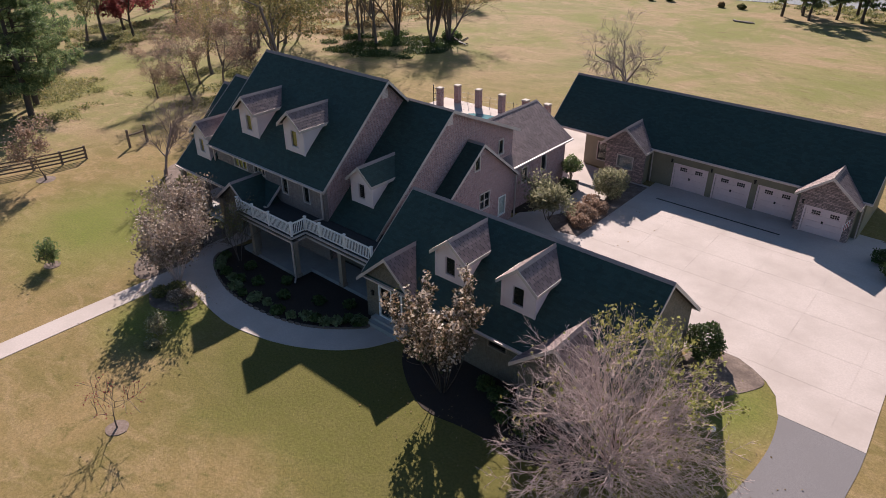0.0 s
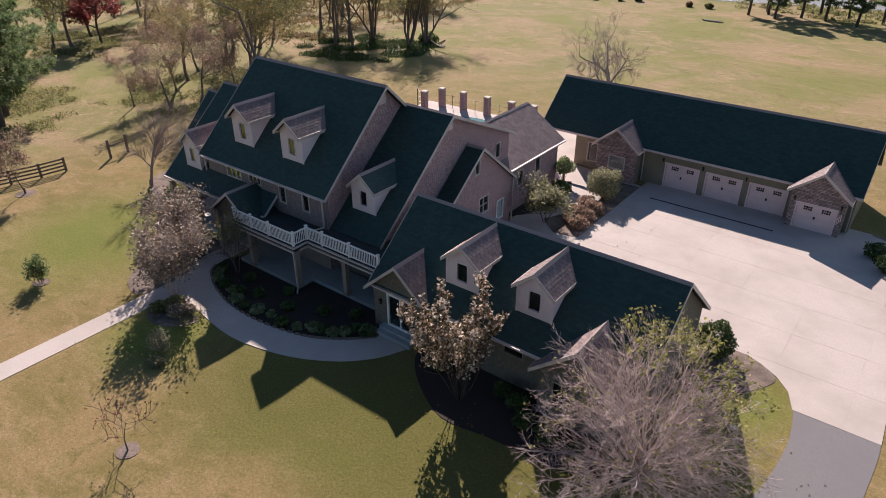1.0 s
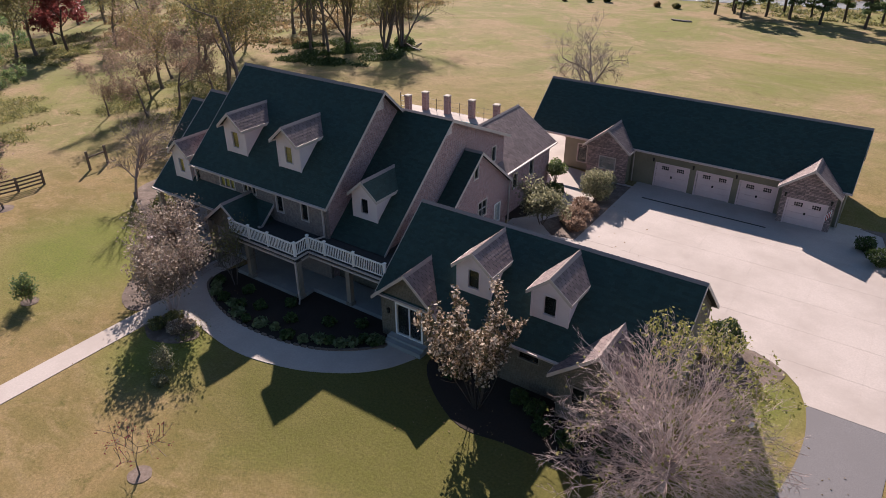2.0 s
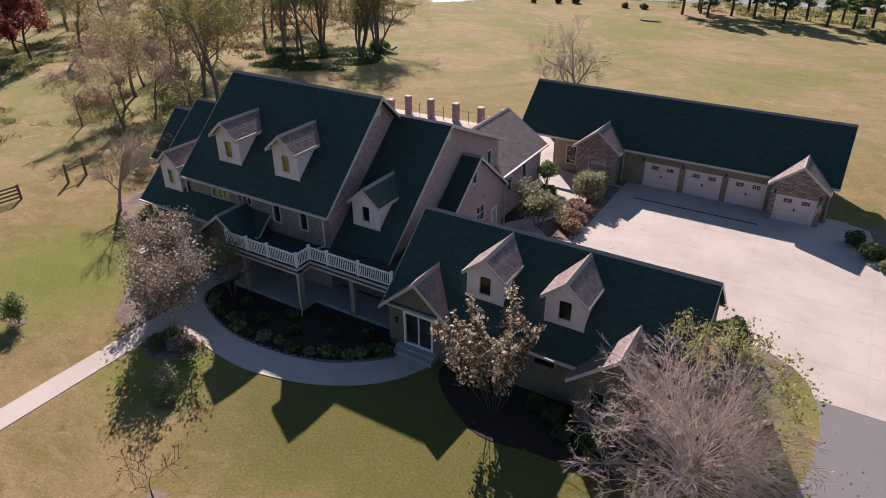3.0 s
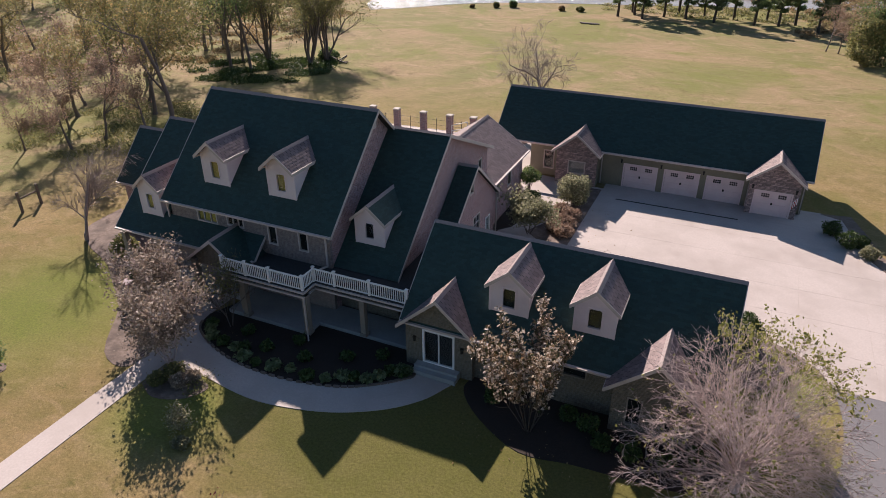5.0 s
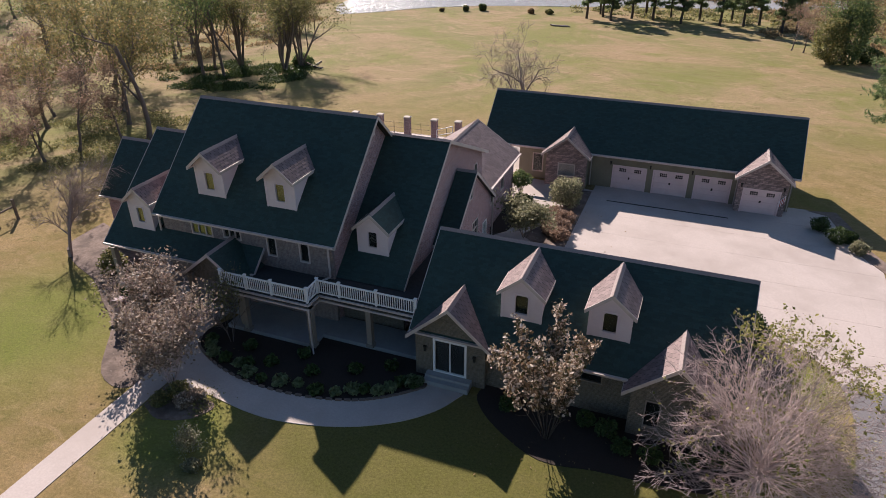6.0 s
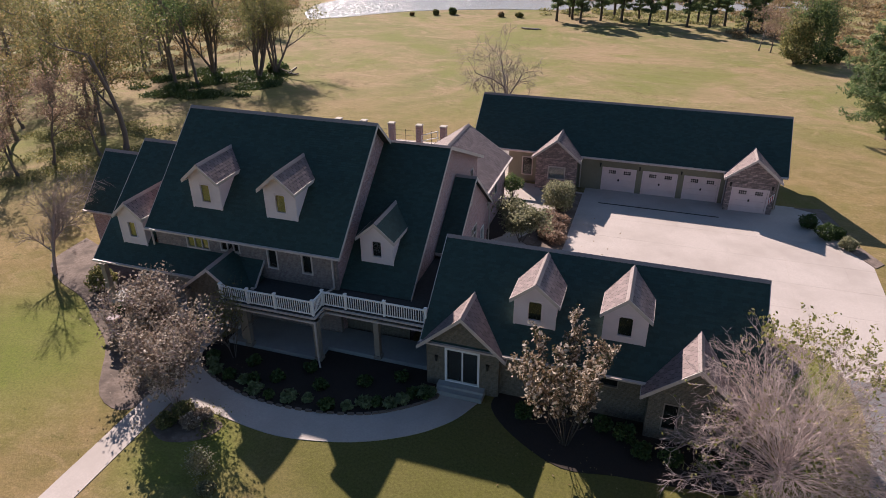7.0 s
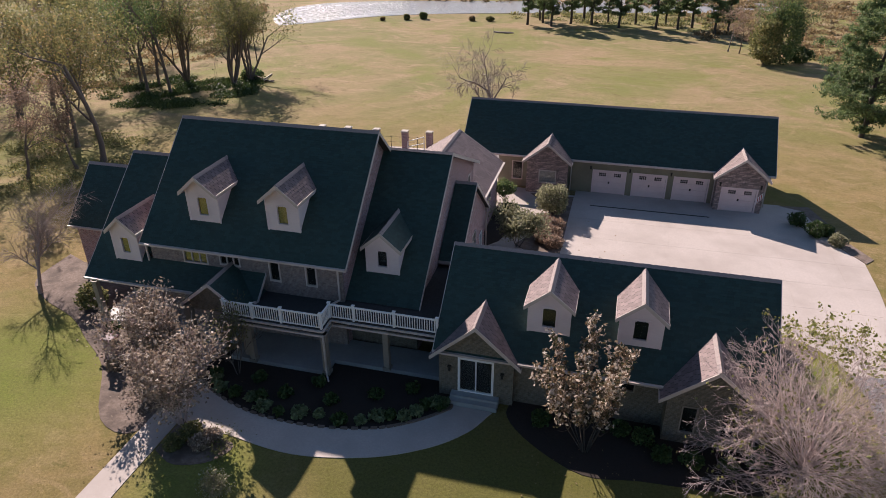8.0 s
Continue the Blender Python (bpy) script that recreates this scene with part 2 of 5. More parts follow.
def cyl(bm, a, b, r0, r1=None, n=8):
    a, b = Vector(a), Vector(b)
    r1 = r0 if r1 is None else r1
    d = (b - a).normalized()
    up = Vector((0, 0, 1)) if abs(d.z) < 0.9 else Vector((1, 0, 0))
    s = d.cross(up).normalized()
    t = s.cross(d)
    p = [bm.verts.new(a + (s * math.cos(6.2832 * i / n) + t * math.sin(6.2832 * i / n)) * r0) for i in range(n)]
    q = [bm.verts.new(b + (s * math.cos(6.2832 * i / n) + t * math.sin(6.2832 * i / n)) * r1) for i in range(n)]
    for i in range(n):
        bm.faces.new((p[i], p[(i + 1) % n], q[(i + 1) % n], q[i]))
    bm.faces.new(p[::-1])
    bm.faces.new(q)


def clip(poly, a, b):
    """Keep the part of a 2D polygon under the line a-b (a left of b)."""
    def side(p):
        return (b[0] - a[0]) * (p[1] - a[1]) - (b[1] - a[1]) * (p[0] - a[0])
    out = []
    for i, p in enumerate(poly):
        q = poly[(i + 1) % len(poly)]
        sp, sq = side(p), side(q)
        if sp <= 1e-9:
            out.append(p)
        if sp * sq < -1e-12:
            k = sp / (sp - sq)
            out.append((p[0] + k * (q[0] - p[0]), p[1] + k * (q[1] - p[1])))
    return out


def weld(bm):
    """Join touching cells into one solid: merge corners and drop the faces between them."""
    bmesh.ops.remove_doubles(bm, verts=bm.verts, dist=1e-4)
    bm.verts.index_update()
    seen = {}
    for f in bm.faces:
        seen.setdefault(frozenset(v.index for v in f.verts), []).append(f)
    bmesh.ops.delete(bm, geom=[f for fs in seen.values() if len(fs) > 1 for f in fs], context="FACES_ONLY")


def wall(parent, p0, p1, z0, top, material, openings=(), thick=0.22, name="wall", label=""):
    """An upright wall from p0 to p1, its outside to the right of that way. top: (u, z) line, bulging up. openings: (u0, u1, z0, z1)."""
    p0, p1 = Vector((*p0, 0)), Vector((*p1, 0))
    d = (p1 - p0).normalized()
    n = Vector((d.y, -d.x, 0))
    zt = max(z for _, z in top)
    side = 0.222 if abs(d.y) > 0.5 else 0.0
    us = sorted({side, (p1 - p0).length - side, *[o[0] for o in openings], *[o[1] for o in openings]})
    zs = sorted({z0, zt, *[o[2] for o in openings], *[o[3] for o in openings]})
    bm = bmesh.new()
    for ua, ub in zip(us, us[1:]):
        for za, zb in zip(zs, zs[1:]):
            um, zm = (ua + ub) / 2, (za + zb) / 2
            if any(o[0] < um < o[1] and o[2] < zm < o[3] for o in openings):
                continue
            poly = [(ua, za), (ub, za), (ub, zb), (ua, zb)]
            for a, b in zip(top, top[1:]):
                poly = clip(poly, a, b)
                if len(poly) < 3:
                    break
            clean = []
            for q in poly:
                if not clean or (abs(q[0] - clean[-1][0]) + abs(q[1] - clean[-1][1])) > 1e-4:
                    clean.append(q)
            if len(clean) > 2 and abs(clean[0][0] - clean[-1][0]) + abs(clean[0][1] - clean[-1][1]) < 1e-4:
                clean.pop()
            if len(clean) < 3:
                continue
            prism(bm, [p0 + d * u + Vector((0, 0, z)) for u, z in clean], -n * thick)
    weld(bm)
    return part(name, bm, material, parent, label)


def window(parent, p0, p1, u0, u1, z0, z1, cols=1, rows=1, blind=None, material=None, trim=0.09, arch=False, label=""):
    """A framed window in an opening of the wall p0-p1."""
    p0, p1 = Vector((*p0, 0)), Vector((*p1, 0))
    d = (p1 - p0).normalized()
    n = Vector((d.y, -d.x, 0))

    def pt(u, z, o):
        return p0 + d * u + n * o + Vector((0, 0, z))
    bm = bmesh.new()

    def rect(ua, ub, za, zb, o, th):
        prism(bm, [pt(ua, za, o), pt(ub, za, o), pt(ub, zb, o), pt(ua, zb, o)], n * th)
    t = trim
    oa, ob_, oz, pz = u0 - t * 0.4, u1 + t * 0.4, z0 - t * 0.5, z1 + t * 0.4
    ia, ib, iz, jz = u0 + t * 0.6, u1 - t * 0.6, z0 + t * 0.5, z1 - t * 0.6
    for q in (((oa, oz), (ob_, oz), (ib, iz), (ia, iz)), ((ob_, oz), (ob_, pz), (ib, jz), (ib, iz)), ((ob_, pz), (oa, pz), (ia, jz), (ib, jz)), ((oa, pz), (oa, oz), (ia, iz), (ia, jz))):
        prism(bm, [pt(a, c, -0.10) for a, c in q], n * 0.13)
    weld(bm)
    w = part("window", bm, material or M_TRIM, parent, label)
    home = w if parent.parent is None else parent
    bars = [(u0 + (u1 - u0) * i / cols - 0.035, u0 + (u1 - u0) * i / cols + 0.035, z0, z1, -0.095) for i in range(1, cols)]
    bars += [(u0, u1, z0 + (z1 - z0) * i / rows - 0.025, z0 + (z1 - z0) * i / rows + 0.025, -0.09) for i in range(1, rows)]
    for ua, ub, za, zb, o in bars:
        bm = bmesh.new()
        rect(ua, ub, za, zb, o, 0.085)
        part("mullion", bm, material or M_TRIM, home)
    if arch:
        for s in (0, 1):
            q = [(u0, z1), (u0, z1 - 0.16), (u0 + (u1 - u0) * 0.22, z1 - 0.05), ((u0 + u1) / 2, z1)]
            if s:
                q = [(u0 + u1 - a, c) for a, c in q]
            bm = bmesh.new()
            prism(bm, [pt(a, c, -0.09) for a, c in q], n * 0.08)
            part("arch_infill", bm, material or M_TRIM, home)
    bm = bmesh.new()
    prism(bm, [pt(u0, z0, -0.085), pt(u1, z0, -0.085), pt(u1, z1, -0.085), pt(u0, z1, -0.085)], n * 0.008)
    g = bm
    if parent.parent is None:
        pane = part("pane", g, M_GLASS, w)
    else:
        pane = part("pane", g, M_GLASS, parent)
    pane.visible_shadow = False
    # panel behind the pane: a blind, else a dark sheet for room shade
    bm = bmesh.new()
    prism(bm, [pt(u0, z0, -0.13), pt(u1, z0, -0.13), pt(u1, z1, -0.13), pt(u0, z1, -0.13)], n * 0.01)
    part("blind" if blind else "room_dark", bm, blind or M_DARK, w if parent.parent is None else parent, "yellow lit blind" if blind else "dark sheet standing in for the unlit room")
    return w


def shingles(parent, a, b, c, material=None, exposure=0.15, tab=0.32, seed=1, lift=0.034, gap=0.008):
    """Overlapping shingle tabs on the slope with eave a-b; c: the ridge point over a."""
    a, b, c = Vector(a), Vector(b), Vector(c)
    u, v = b - a, c - a
    lu, lv = u.length, v.length
    u, v = u / lu, v / lv
    n = u.cross(v)
    if n.z < 0:
        n = -n
    rng = np.random.RandomState(seed)
    rows = max(1, int(round(lv / exposure)))
    e = lv / rows
    verts, faces = [], []
    for r in range(rows):
        x = -tab * (0.5 * (r % 2) + 0.12 * rng.rand())
        while x < lu:
            w = tab * (0.92 + 0.16 * rng.rand())
            x0, x1 = max(0, x), min(lu, x + w - gap)
            x += w
            if x1 - x0 < 0.02:
                continue
            h = lift * (0.75 + 0.5 * rng.rand())
            s0 = r * e - 0.012 * rng.rand()
            s1 = min(lv, (r + 1) * e + 0.02)
            k = len(verts)
            p = a + u * x0 + v * s0
            q = a + u * x1 + v * s0
            verts += [p, q, p + n * h, q + n * h, a + u * x1 + v * s1 + n * 0.003, a + u * x0 + v * s1 + n * 0.003]
            faces += [(k, k + 1, k + 3, k + 2), (k + 2, k + 3, k + 4, k + 5)]
    ob = raw("shingles", verts, faces, material or M_SHINGLE, parent)
    ob["kind"] = "stuff"
    return ob


SEED = [10]


def slope(parent, a, b, c, thick=0.14, lift=0.014, name="roof", fascia=True, gutter=False, label="", rake=(True, True), cover=None):
    """One roof plane: boarding, shingles, eave fascia and rake boards. a-b: eave; c: ridge point over a."""
    a, b, c = Vector(a), Vector(b), Vector(c)
    d = c + (b - a)
    bm = bmesh.new()
    dz = Vector((0, 0, -thick))
    prism(bm, [a, b, d, c], dz)
    r = part(name, bm, M_DECKROOF, parent, label)
    lev = r if parent.parent is None else parent
    SEED[0] += 1
    shingles(lev, a, b, c, cover, *((0.20, 0.36) if cover else (0.15, 0.32)), seed=SEED[0], lift=lift, gap=0.03 if cover else 0.008)
    out = (Vector((a.x - c.x, a.y - c.y, 0))).normalized()
    bm = bmesh.new()
    e = (b - a).normalized()
    if fascia:
        prism(bm, [a - e * 0.02 + out * 0.003, b + e * 0.02 + out * 0.003, b + e * 0.02 + out * 0.003 + Vector((0, 0, -0.2)), a - e * 0.02 + out * 0.003 + Vector((0, 0, -0.2))], out * 0.03)
    for on, p, q, s in ((rake[0], a, c, -1), (rake[1], b, d, 1)):
        if on:
            o = e * s * 0.004
            prism(bm, [p + o + Vector((0, 0, 0.03)), q + o + Vector((0, 0, 0.03)), q + o + Vector((0, 0, -0.2)), p + o + Vector((0, 0, -0.2))], e * s * 0.035)
    if len(bm.faces):
        part("fascia", bm, M_TRIM, lev)
    else:
        bm.free()
    if gutter:
        bm = bmesh.new()
        z = Vector((0, 0, -0.02))
        bar(bm, a + out * 0.10 + z * 3, b + out * 0.10 + z * 3, 0.12, 0.11)
        part("gutter", bm, M_TRIM, lev, "cream metal eave gutter")
    return r


def ridge_cap(parent, a, b, drop):
    """Overlapping cap pieces along a ridge; drop: fall a metre of both sides."""
    a, b = Vector(a), Vector(b)
    d = (b - a).normalized()
    s = Vector((-d.y, d.x, 0))
    n = max(1, int((b - a).length / 0.3))
    verts, faces = [], []
    rng = np.random.RandomState(int(abs(a.x * 7 + a.y * 13)) + 3)
    for i in range(n):
        p = a + (b - a) * i / n
        q = a + (b - a) * (i + 1.08) / n
        h = Vector((0, 0, 0.045 + 0.012 * rng.rand()))
        l = Vector((0, 0, 0.03))
        k = len(verts)
        w = 0.16
        for base, up in ((p, h), (q, l)):
            verts += [base + s * w + Vector((0, 0, -drop * w)) + up, base + up + Vector((0, 0, 0.015)), base - s * w + Vector((0, 0, -drop * w)) + up]
        faces += [(k, k + 1, k + 4, k + 3), (k + 1, k + 2, k + 5, k + 4), (k, k + 3, k + 5, k + 2)]
    ob = raw("ridge_cap", verts, faces, M_CAP, parent)
    ob["kind"] = "stuff"
    return ob


def dormer(house, xc, w, yf, zb, ze, za, yback, win=(0.6, 1.0), winz=0.35, blind=None, ov=0.22, ovf=0.25, cover=M_SHINGLE_SUN):
    """A gabled roof dormer facing the front."""
    x0, x1 = xc - w / 2, xc + w / 2
    k = (za - ze) / (w / 2 + ov)
    zw = ze + k * ov - 0.06
    zt = za - 0.06
    u0, u1 = w / 2 - win[0] / 2, w / 2 + win[0] / 2
    d = wall(house, (x0, yf), (x1, yf), zb - 0.6, [(0, zw), (w / 2, zt), (w, zw)], M_SIDING, [(u0, u1, zb + winz, zb + winz + win[1])], 0.12, "dormer", "pale painted dormer with a shingled gable roof")
    for xa in (x0, x1 - 0.12):
        bm = bmesh.new()
        box(bm, xa, xa + 0.12, yf + 0.122, yback, zb - 0.8, zw)
        part("cheek", bm, M_SIDING, d)
    for xx in (x0, x1):
        bm = bmesh.new()
        box(bm, xx - 0.05, xx + 0.05, yf - 0.02, yf + 0.06, zb - 0.05, zw - 0.05)
        part("corner_board", bm, M_SIDING, d)
    window(d, (x0, yf), (x1, yf), u0, u1, zb + winz, zb + winz + win[1], blind=blind, material=M_SIDING, trim=0.07, arch=True)
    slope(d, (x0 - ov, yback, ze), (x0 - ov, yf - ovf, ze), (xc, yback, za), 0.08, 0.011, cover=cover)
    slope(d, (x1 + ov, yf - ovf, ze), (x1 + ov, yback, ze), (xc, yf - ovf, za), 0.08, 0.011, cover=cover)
    ridge_cap(d, (xc, yf - ovf, za), (xc, yback, za), k)
    return d


# ---- ground ----
def level(x, y):
    """Height of the ground: flat round the house, falling gently away to the pond."""
    d = math.hypot((x + 3) * 0.95, y - 12)
    return max(-0.034 * max(0.0, d - 34), -3.2)


def ground():
    def axis(near, far, step):
        out, v, s = [], 0.0, step
        while v < far:
            out.append(v)
            if v > near:
                s *= 1.13
            v += s
        out.append(far)
        return [-q for q in out[:0:-1]] + out
    xs = [q - 10 for q in axis(110, 2400, 3.0)]
    ys = [q + 60 for q in axis(150, 2400, 3.0)]
    verts = [(x, y, level(x, y)) for y in ys for x in xs]
    k = len(xs)
    faces = [(j * k + i, j * k + i + 1, j * k + k + i + 1, j * k + k + i) for j in range(len(ys) - 1) for i in range(k - 1)]
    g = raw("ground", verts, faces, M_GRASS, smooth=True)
    tagged(g, "mown lawn turning to dry straw-coloured field", "ground", kind="structure")


ground()


def sheet(name, pts, material, top=0.03, label="", category="", bottom=-0.15):
    """A flat slab over a plan outline."""
    bm = bmesh.new()
    prism(bm, [(x, y, top) for x, y in pts], (0, 0, bottom - top))
    ob = link_mesh(name, bm, material)
    tagged(ob, label, category, kind="structure")
    return ob


def smooth_line(pts, n=8):
    """Catmull-Rom through plan points."""
    p = [Vector((*q, 0)) for q in pts]
    p = [p[0] * 2 - p[1]] + p + [p[-1] * 2 - p[-2]]
    out = []
    for i in range(1, len(p) - 2):
        for j in range(n):
            t = j / n
            a, b, c, d = p[i - 1:i + 3]
            out.append(0.5 * ((2 * b) + (c - a) * t + (2 * a - 5 * b + 4 * c - d) * t * t + (3 * b - a - 3 * c + d) * t ** 3))
    out.append(p[-2])
    return [(v.x, v.y) for v in out]


def ribbon(name, left, right, material, z=0.03, label="", category="", thick=0.12, parent=None):
    """A paved strip between two lines of equal count, laid on the ground."""
    verts, faces = [], []
    for (ax, ay), (bx, by) in zip(left, right):
        za, zb = level(ax, ay) + z, level(bx, by) + z
        verts += [(ax, ay, za), (bx, by, zb), (ax, ay, za - thick), (bx, by, zb - thick)]
    for i in range(len(left) - 1):
        k = i * 4
        faces += [(k, k + 1, k + 5, k + 4), (k, k + 4, k + 6, k + 2), (k + 1, k + 3, k + 7, k + 5)]
    ob = raw(name, verts, faces, material, parent)
    return tagged(ob, label, category, kind="" if parent else "structure")


DRIVE = [(-3.0, 9.6), (14.6, 9.6), (15.6, 10.6), (16.8, 10.6), (17.7, 10.2), (18.6, 9.6), (19.4, 8.7), (19.9, 7.4), (23.9, 7.4), (23.7, 13.0), (24.1, 17.5),
         (24.2, 21.7), (22.8, 24.3), (22.1, 27.7), (21.5, 30.6), (19.9, 31.2), (18.4, 31.2), (18.4, 30.4), (2.6, 30.4), (2.6, 18.0), (0.6, 16.6), (-3.0, 16.6)]


def driveway():
    base = sheet("driveway", DRIVE, M_JOINT, 0.024, "pale scored concrete driveway court", "driveway")
    for i in range(-1, 8):
        for j in range(0, 7):
            x0, y0 = -1.2 + i * 3.9, 7.4 + j * 3.4
            x1, y1 = x0 + 3.888, y0 + 3.388
            poly = list(DRIVE)
            for a, b in (((x0, y1), (x1, y1)), ((x1, y0), (x0, y0)), ((x0, y0), (x0, y1)), ((x1, y1), (x1, y0))):
                poly = clip(poly, a, b)
                if len(poly) < 3:
                    break
            if len(poly) < 3:
                continue
            q = [p for k, p in enumerate(poly) if abs(p[0] - poly[k - 1][0]) + abs(p[1] - poly[k - 1][1]) > 1e-4]
            if len(q) < 3:
                continue
            bm = bmesh.new()
            prism(bm, [(x, y, 0.03) for x, y in q], (0, 0, -0.04))
            part("slab", bm, M_CONC, base)


driveway()

ASPH_L = smooth_line([(19.95, 7.4), (20.2, 6.0), (20.3, 4.2), (20.0, 1.2), (19.0, -3.0), (17.5, -8.0), (15.0, -16.0)], 5)
ASPH_R = smooth_line([(23.9, 7.4), (23.9, 6.0), (23.8, 4.2), (23.6, 1.2), (22.9, -3.0), (21.6, -8.0), (19.5, -16.0)], 5)
ribbon("road", ASPH_L, ASPH_R, M_ASPH, 0.02, "grey asphalt lane joining the concrete court", "road")

WALK_IN = smooth_line([(-15.6, 1.2), (-15.5, -1.6), (-14.2, -2.9), (-11.3, -3.95), (-8.0, -4.15), (-4.7, -3.55), (-2.7, -2.5), (-1.25, -1.2), (-1.1, -0.75)], 6)
WALK_OUT = smooth_line([(-17.2, 1.2), (-17.0, -2.2), (-14.4, -5.3), (-11.6, -5.75), (-7.8, -6.15), (-4.2, -5.45), (-1.5, -4.1), (0.2, -2.5), (1.1, -0.8)], 6)
ribbon("walkway", WALK_IN, WALK_OUT, M_CONC, 0.035, "curving pale concrete front walk", "walkway")
STRAIGHT_L = [(-16.05, -3.2 - 2.0 * i) for i in range(18)]
STRAIGHT_R = [(-14.5, -5.1 - 1.9 * i) for i in range(18)]
ribbon("garden_path", STRAIGHT_L, STRAIGHT_R, M_CONC, 0.030, "straight pale concrete garden path over the lawn", "path")

BED = [(x, y) for x, y in WALK_IN[4:]] + [(-1.0, 1.6), (-14.6, 1.6)]
sheet("planting_bed", BED, M_MULCH, 0.05, "dark mulch planting bed before the porch", "planting bed")


# ---- house ----
house = thing("house", "large two-storey brick house with dark shingled gables and dormers", "house")

# main block
slope(house, (-21.1, 2.1, 5.8), (-7.9, 2.1, 5.8), (-21.1, 8.4, 11.68), gutter=True)
slope(house, (-7.9, 14.7, 5.8), (-21.1, 14.7, 5.8), (-7.9, 8.4, 11.68))
ridge_cap(house, (-21.1, 8.4, 11.68), (-7.9, 8.4, 11.68), 0.93)
MF0, MF1 = (-20.8, 2.55), (-8.35, 2.55)
FRONT_WINDOWS = [(2.25, 3.85, 4.6, 5.65, 3), (4.7, 6.0, 4.75, 5.62, 3), (7.9, 8.56, 4.1, 5.5, 1), (10.2, 10.86, 4.1, 5.5, 1)]
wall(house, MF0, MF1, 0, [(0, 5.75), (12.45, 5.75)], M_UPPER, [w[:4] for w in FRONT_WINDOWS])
for u0, u1, z0, z1, c in FRONT_WINDOWS:
    window(house, MF0, MF1, u0, u1, z0, z1, c, blind=M_BLIND if u0 < 3 else None)
wall(house, (-8.35, 2.55), (-8.35, 14.25), 0, [(0, 6.05), (5.85, 11.52), (11.7, 6.05)], M_BRICK)
wall(house, (-20.8, 14.25), (-20.8, 2.55), 0, [(0, 6.05), (5.85, 11.52), (11.7, 6.05)], M_BRICK)
wall(house, (-8.35, 14.25), (-20.8, 14.25), 0, [(0, 6.0), (12.45, 6.0)], M_BRICK)

# second block, lower, with its long back slope
slope(house, (-8.35, 2.75, 3.38), (-3.9, 2.75, 3.38), (-8.35, 10.4, 9.98), rake=(False, True), fascia=False)
slope(house, (-3.9, 18.3, 6.6), (-8.35, 18.3, 6.6), (-3.9, 10.4, 9.98), rake=(True, False))
ridge_cap(house, (-8.35, 10.4, 9.98), (-3.9, 10.4, 9.98), 0.6)
S0, S1 = (-4.25, 3.2), (-4.25, 17.9)
wall(house, S0, S1, 0, [(0, 3.55), (7.2, 9.82), (14.7, 6.62)], M_BRICK, [(12.9, 13.5, 5.0, 6.2)])
window(house, S0, S1, 12.9, 13.5, 5.0, 6.2)
wall(house, (-4.25, 17.9), (-12.0, 17.9), 0, [(0, 6.6), (7.75, 6.6)], M_BRICK)
wall(house, (-12.0, 17.9), (-12.0, 14.25), 0, [(0, 6.6), (3.65, 6.6)], M_BRICK)

# third block and its long slope over the porch
slope(house, (-25.0, 1.25, 3.38), (-21.1, 1.25, 3.38), (-25.0, 7.9, 9.2), gutter=True, rake=(True, False))
slope(house, (-21.1, 14.55, 3.38), (-25.0, 14.55, 3.38), (-21.1, 7.9, 9.2))
ridge_cap(house, (-25.0, 7.9, 9.2), (-21.1, 7.9, 9.2), 0.87)
wall(house, (-24.7, 14.0), (-24.7, 2.6), 0, [(0, 3.8), (6.1, 9.05), (11.4, 4.45)], M_BRICK, [(8.2, 11.178, 0, 2.95)])
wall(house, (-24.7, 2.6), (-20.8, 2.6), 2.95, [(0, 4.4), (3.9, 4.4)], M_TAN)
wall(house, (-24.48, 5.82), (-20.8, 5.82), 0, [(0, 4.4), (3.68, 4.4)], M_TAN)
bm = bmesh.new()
box(bm, -24.9, -21.0, 2.52, 5.8, -0.1, 0.3)
part("porch_floor", bm, M_CONC, house, "pale concrete side porch floor")
# porch roof between third block and portico
slope(house, (-21.1, 1.25, 3.38), (-13.2, 1.25, 3.38), (-21.1, 2.56, 4.53), rake=(False, True), gutter=True)
# fourth block
slope(house, (-31.5, 7.2, 3.3), (-24.9, 7.2, 3.3), (-31.5, 10.65, 6.83), gutter=True)
slope(house, (-24.9, 14.1, 3.3), (-31.5, 14.1, 3.3), (-24.9, 10.65, 6.83))
ridge_cap(house, (-31.5, 10.65, 6.83), (-24.9, 10.65, 6.83), 1.02)
wall(house, (-31.2, 13.7), (-31.2, 7.6), 0, [(0, 3.6), (3.05, 6.68), (6.1, 3.6)], M_BRICK)
wall(house, (-31.2, 7.6), (-24.7, 7.6), 0, [(0, 3.5), (6.5, 3.5)], M_BRICK)
wall(house, (-24.7, 13.7), (-31.2, 13.7), 0, [(0, 3.5), (6.5, 3.5)], M_BRICK)

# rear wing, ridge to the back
slope(house, (-3.35, 16.6, 4.0), (-3.35, 25.4, 4.0), (-7.15, 16.6, 6.55), gutter=True, lift=0.011, cover=M_SHINGLE_SUN)
slope(house, (-10.95, 25.4, 4.0), (-10.95, 16.6, 4.0), (-7.15, 25.4, 6.55), lift=0.011, cover=M_SHINGLE_SUN)
ridge_cap(house, (-7.15, 16.6, 6.55), (-7.15, 25.4, 6.55), 0.67)
R0, R1 = (-3.75, 16.0), (-3.75, 25.1)
RW = [(2.7, 3.5, 1.95, 3.25), (5.4, 6.2, 2.1, 3.6)]
wall(house, R0, R1, -0.2, [(0, 4.1), (9.1, 4.1)], M_BRICK, RW)
for o in RW:
    window(house, R0, R1, *o)
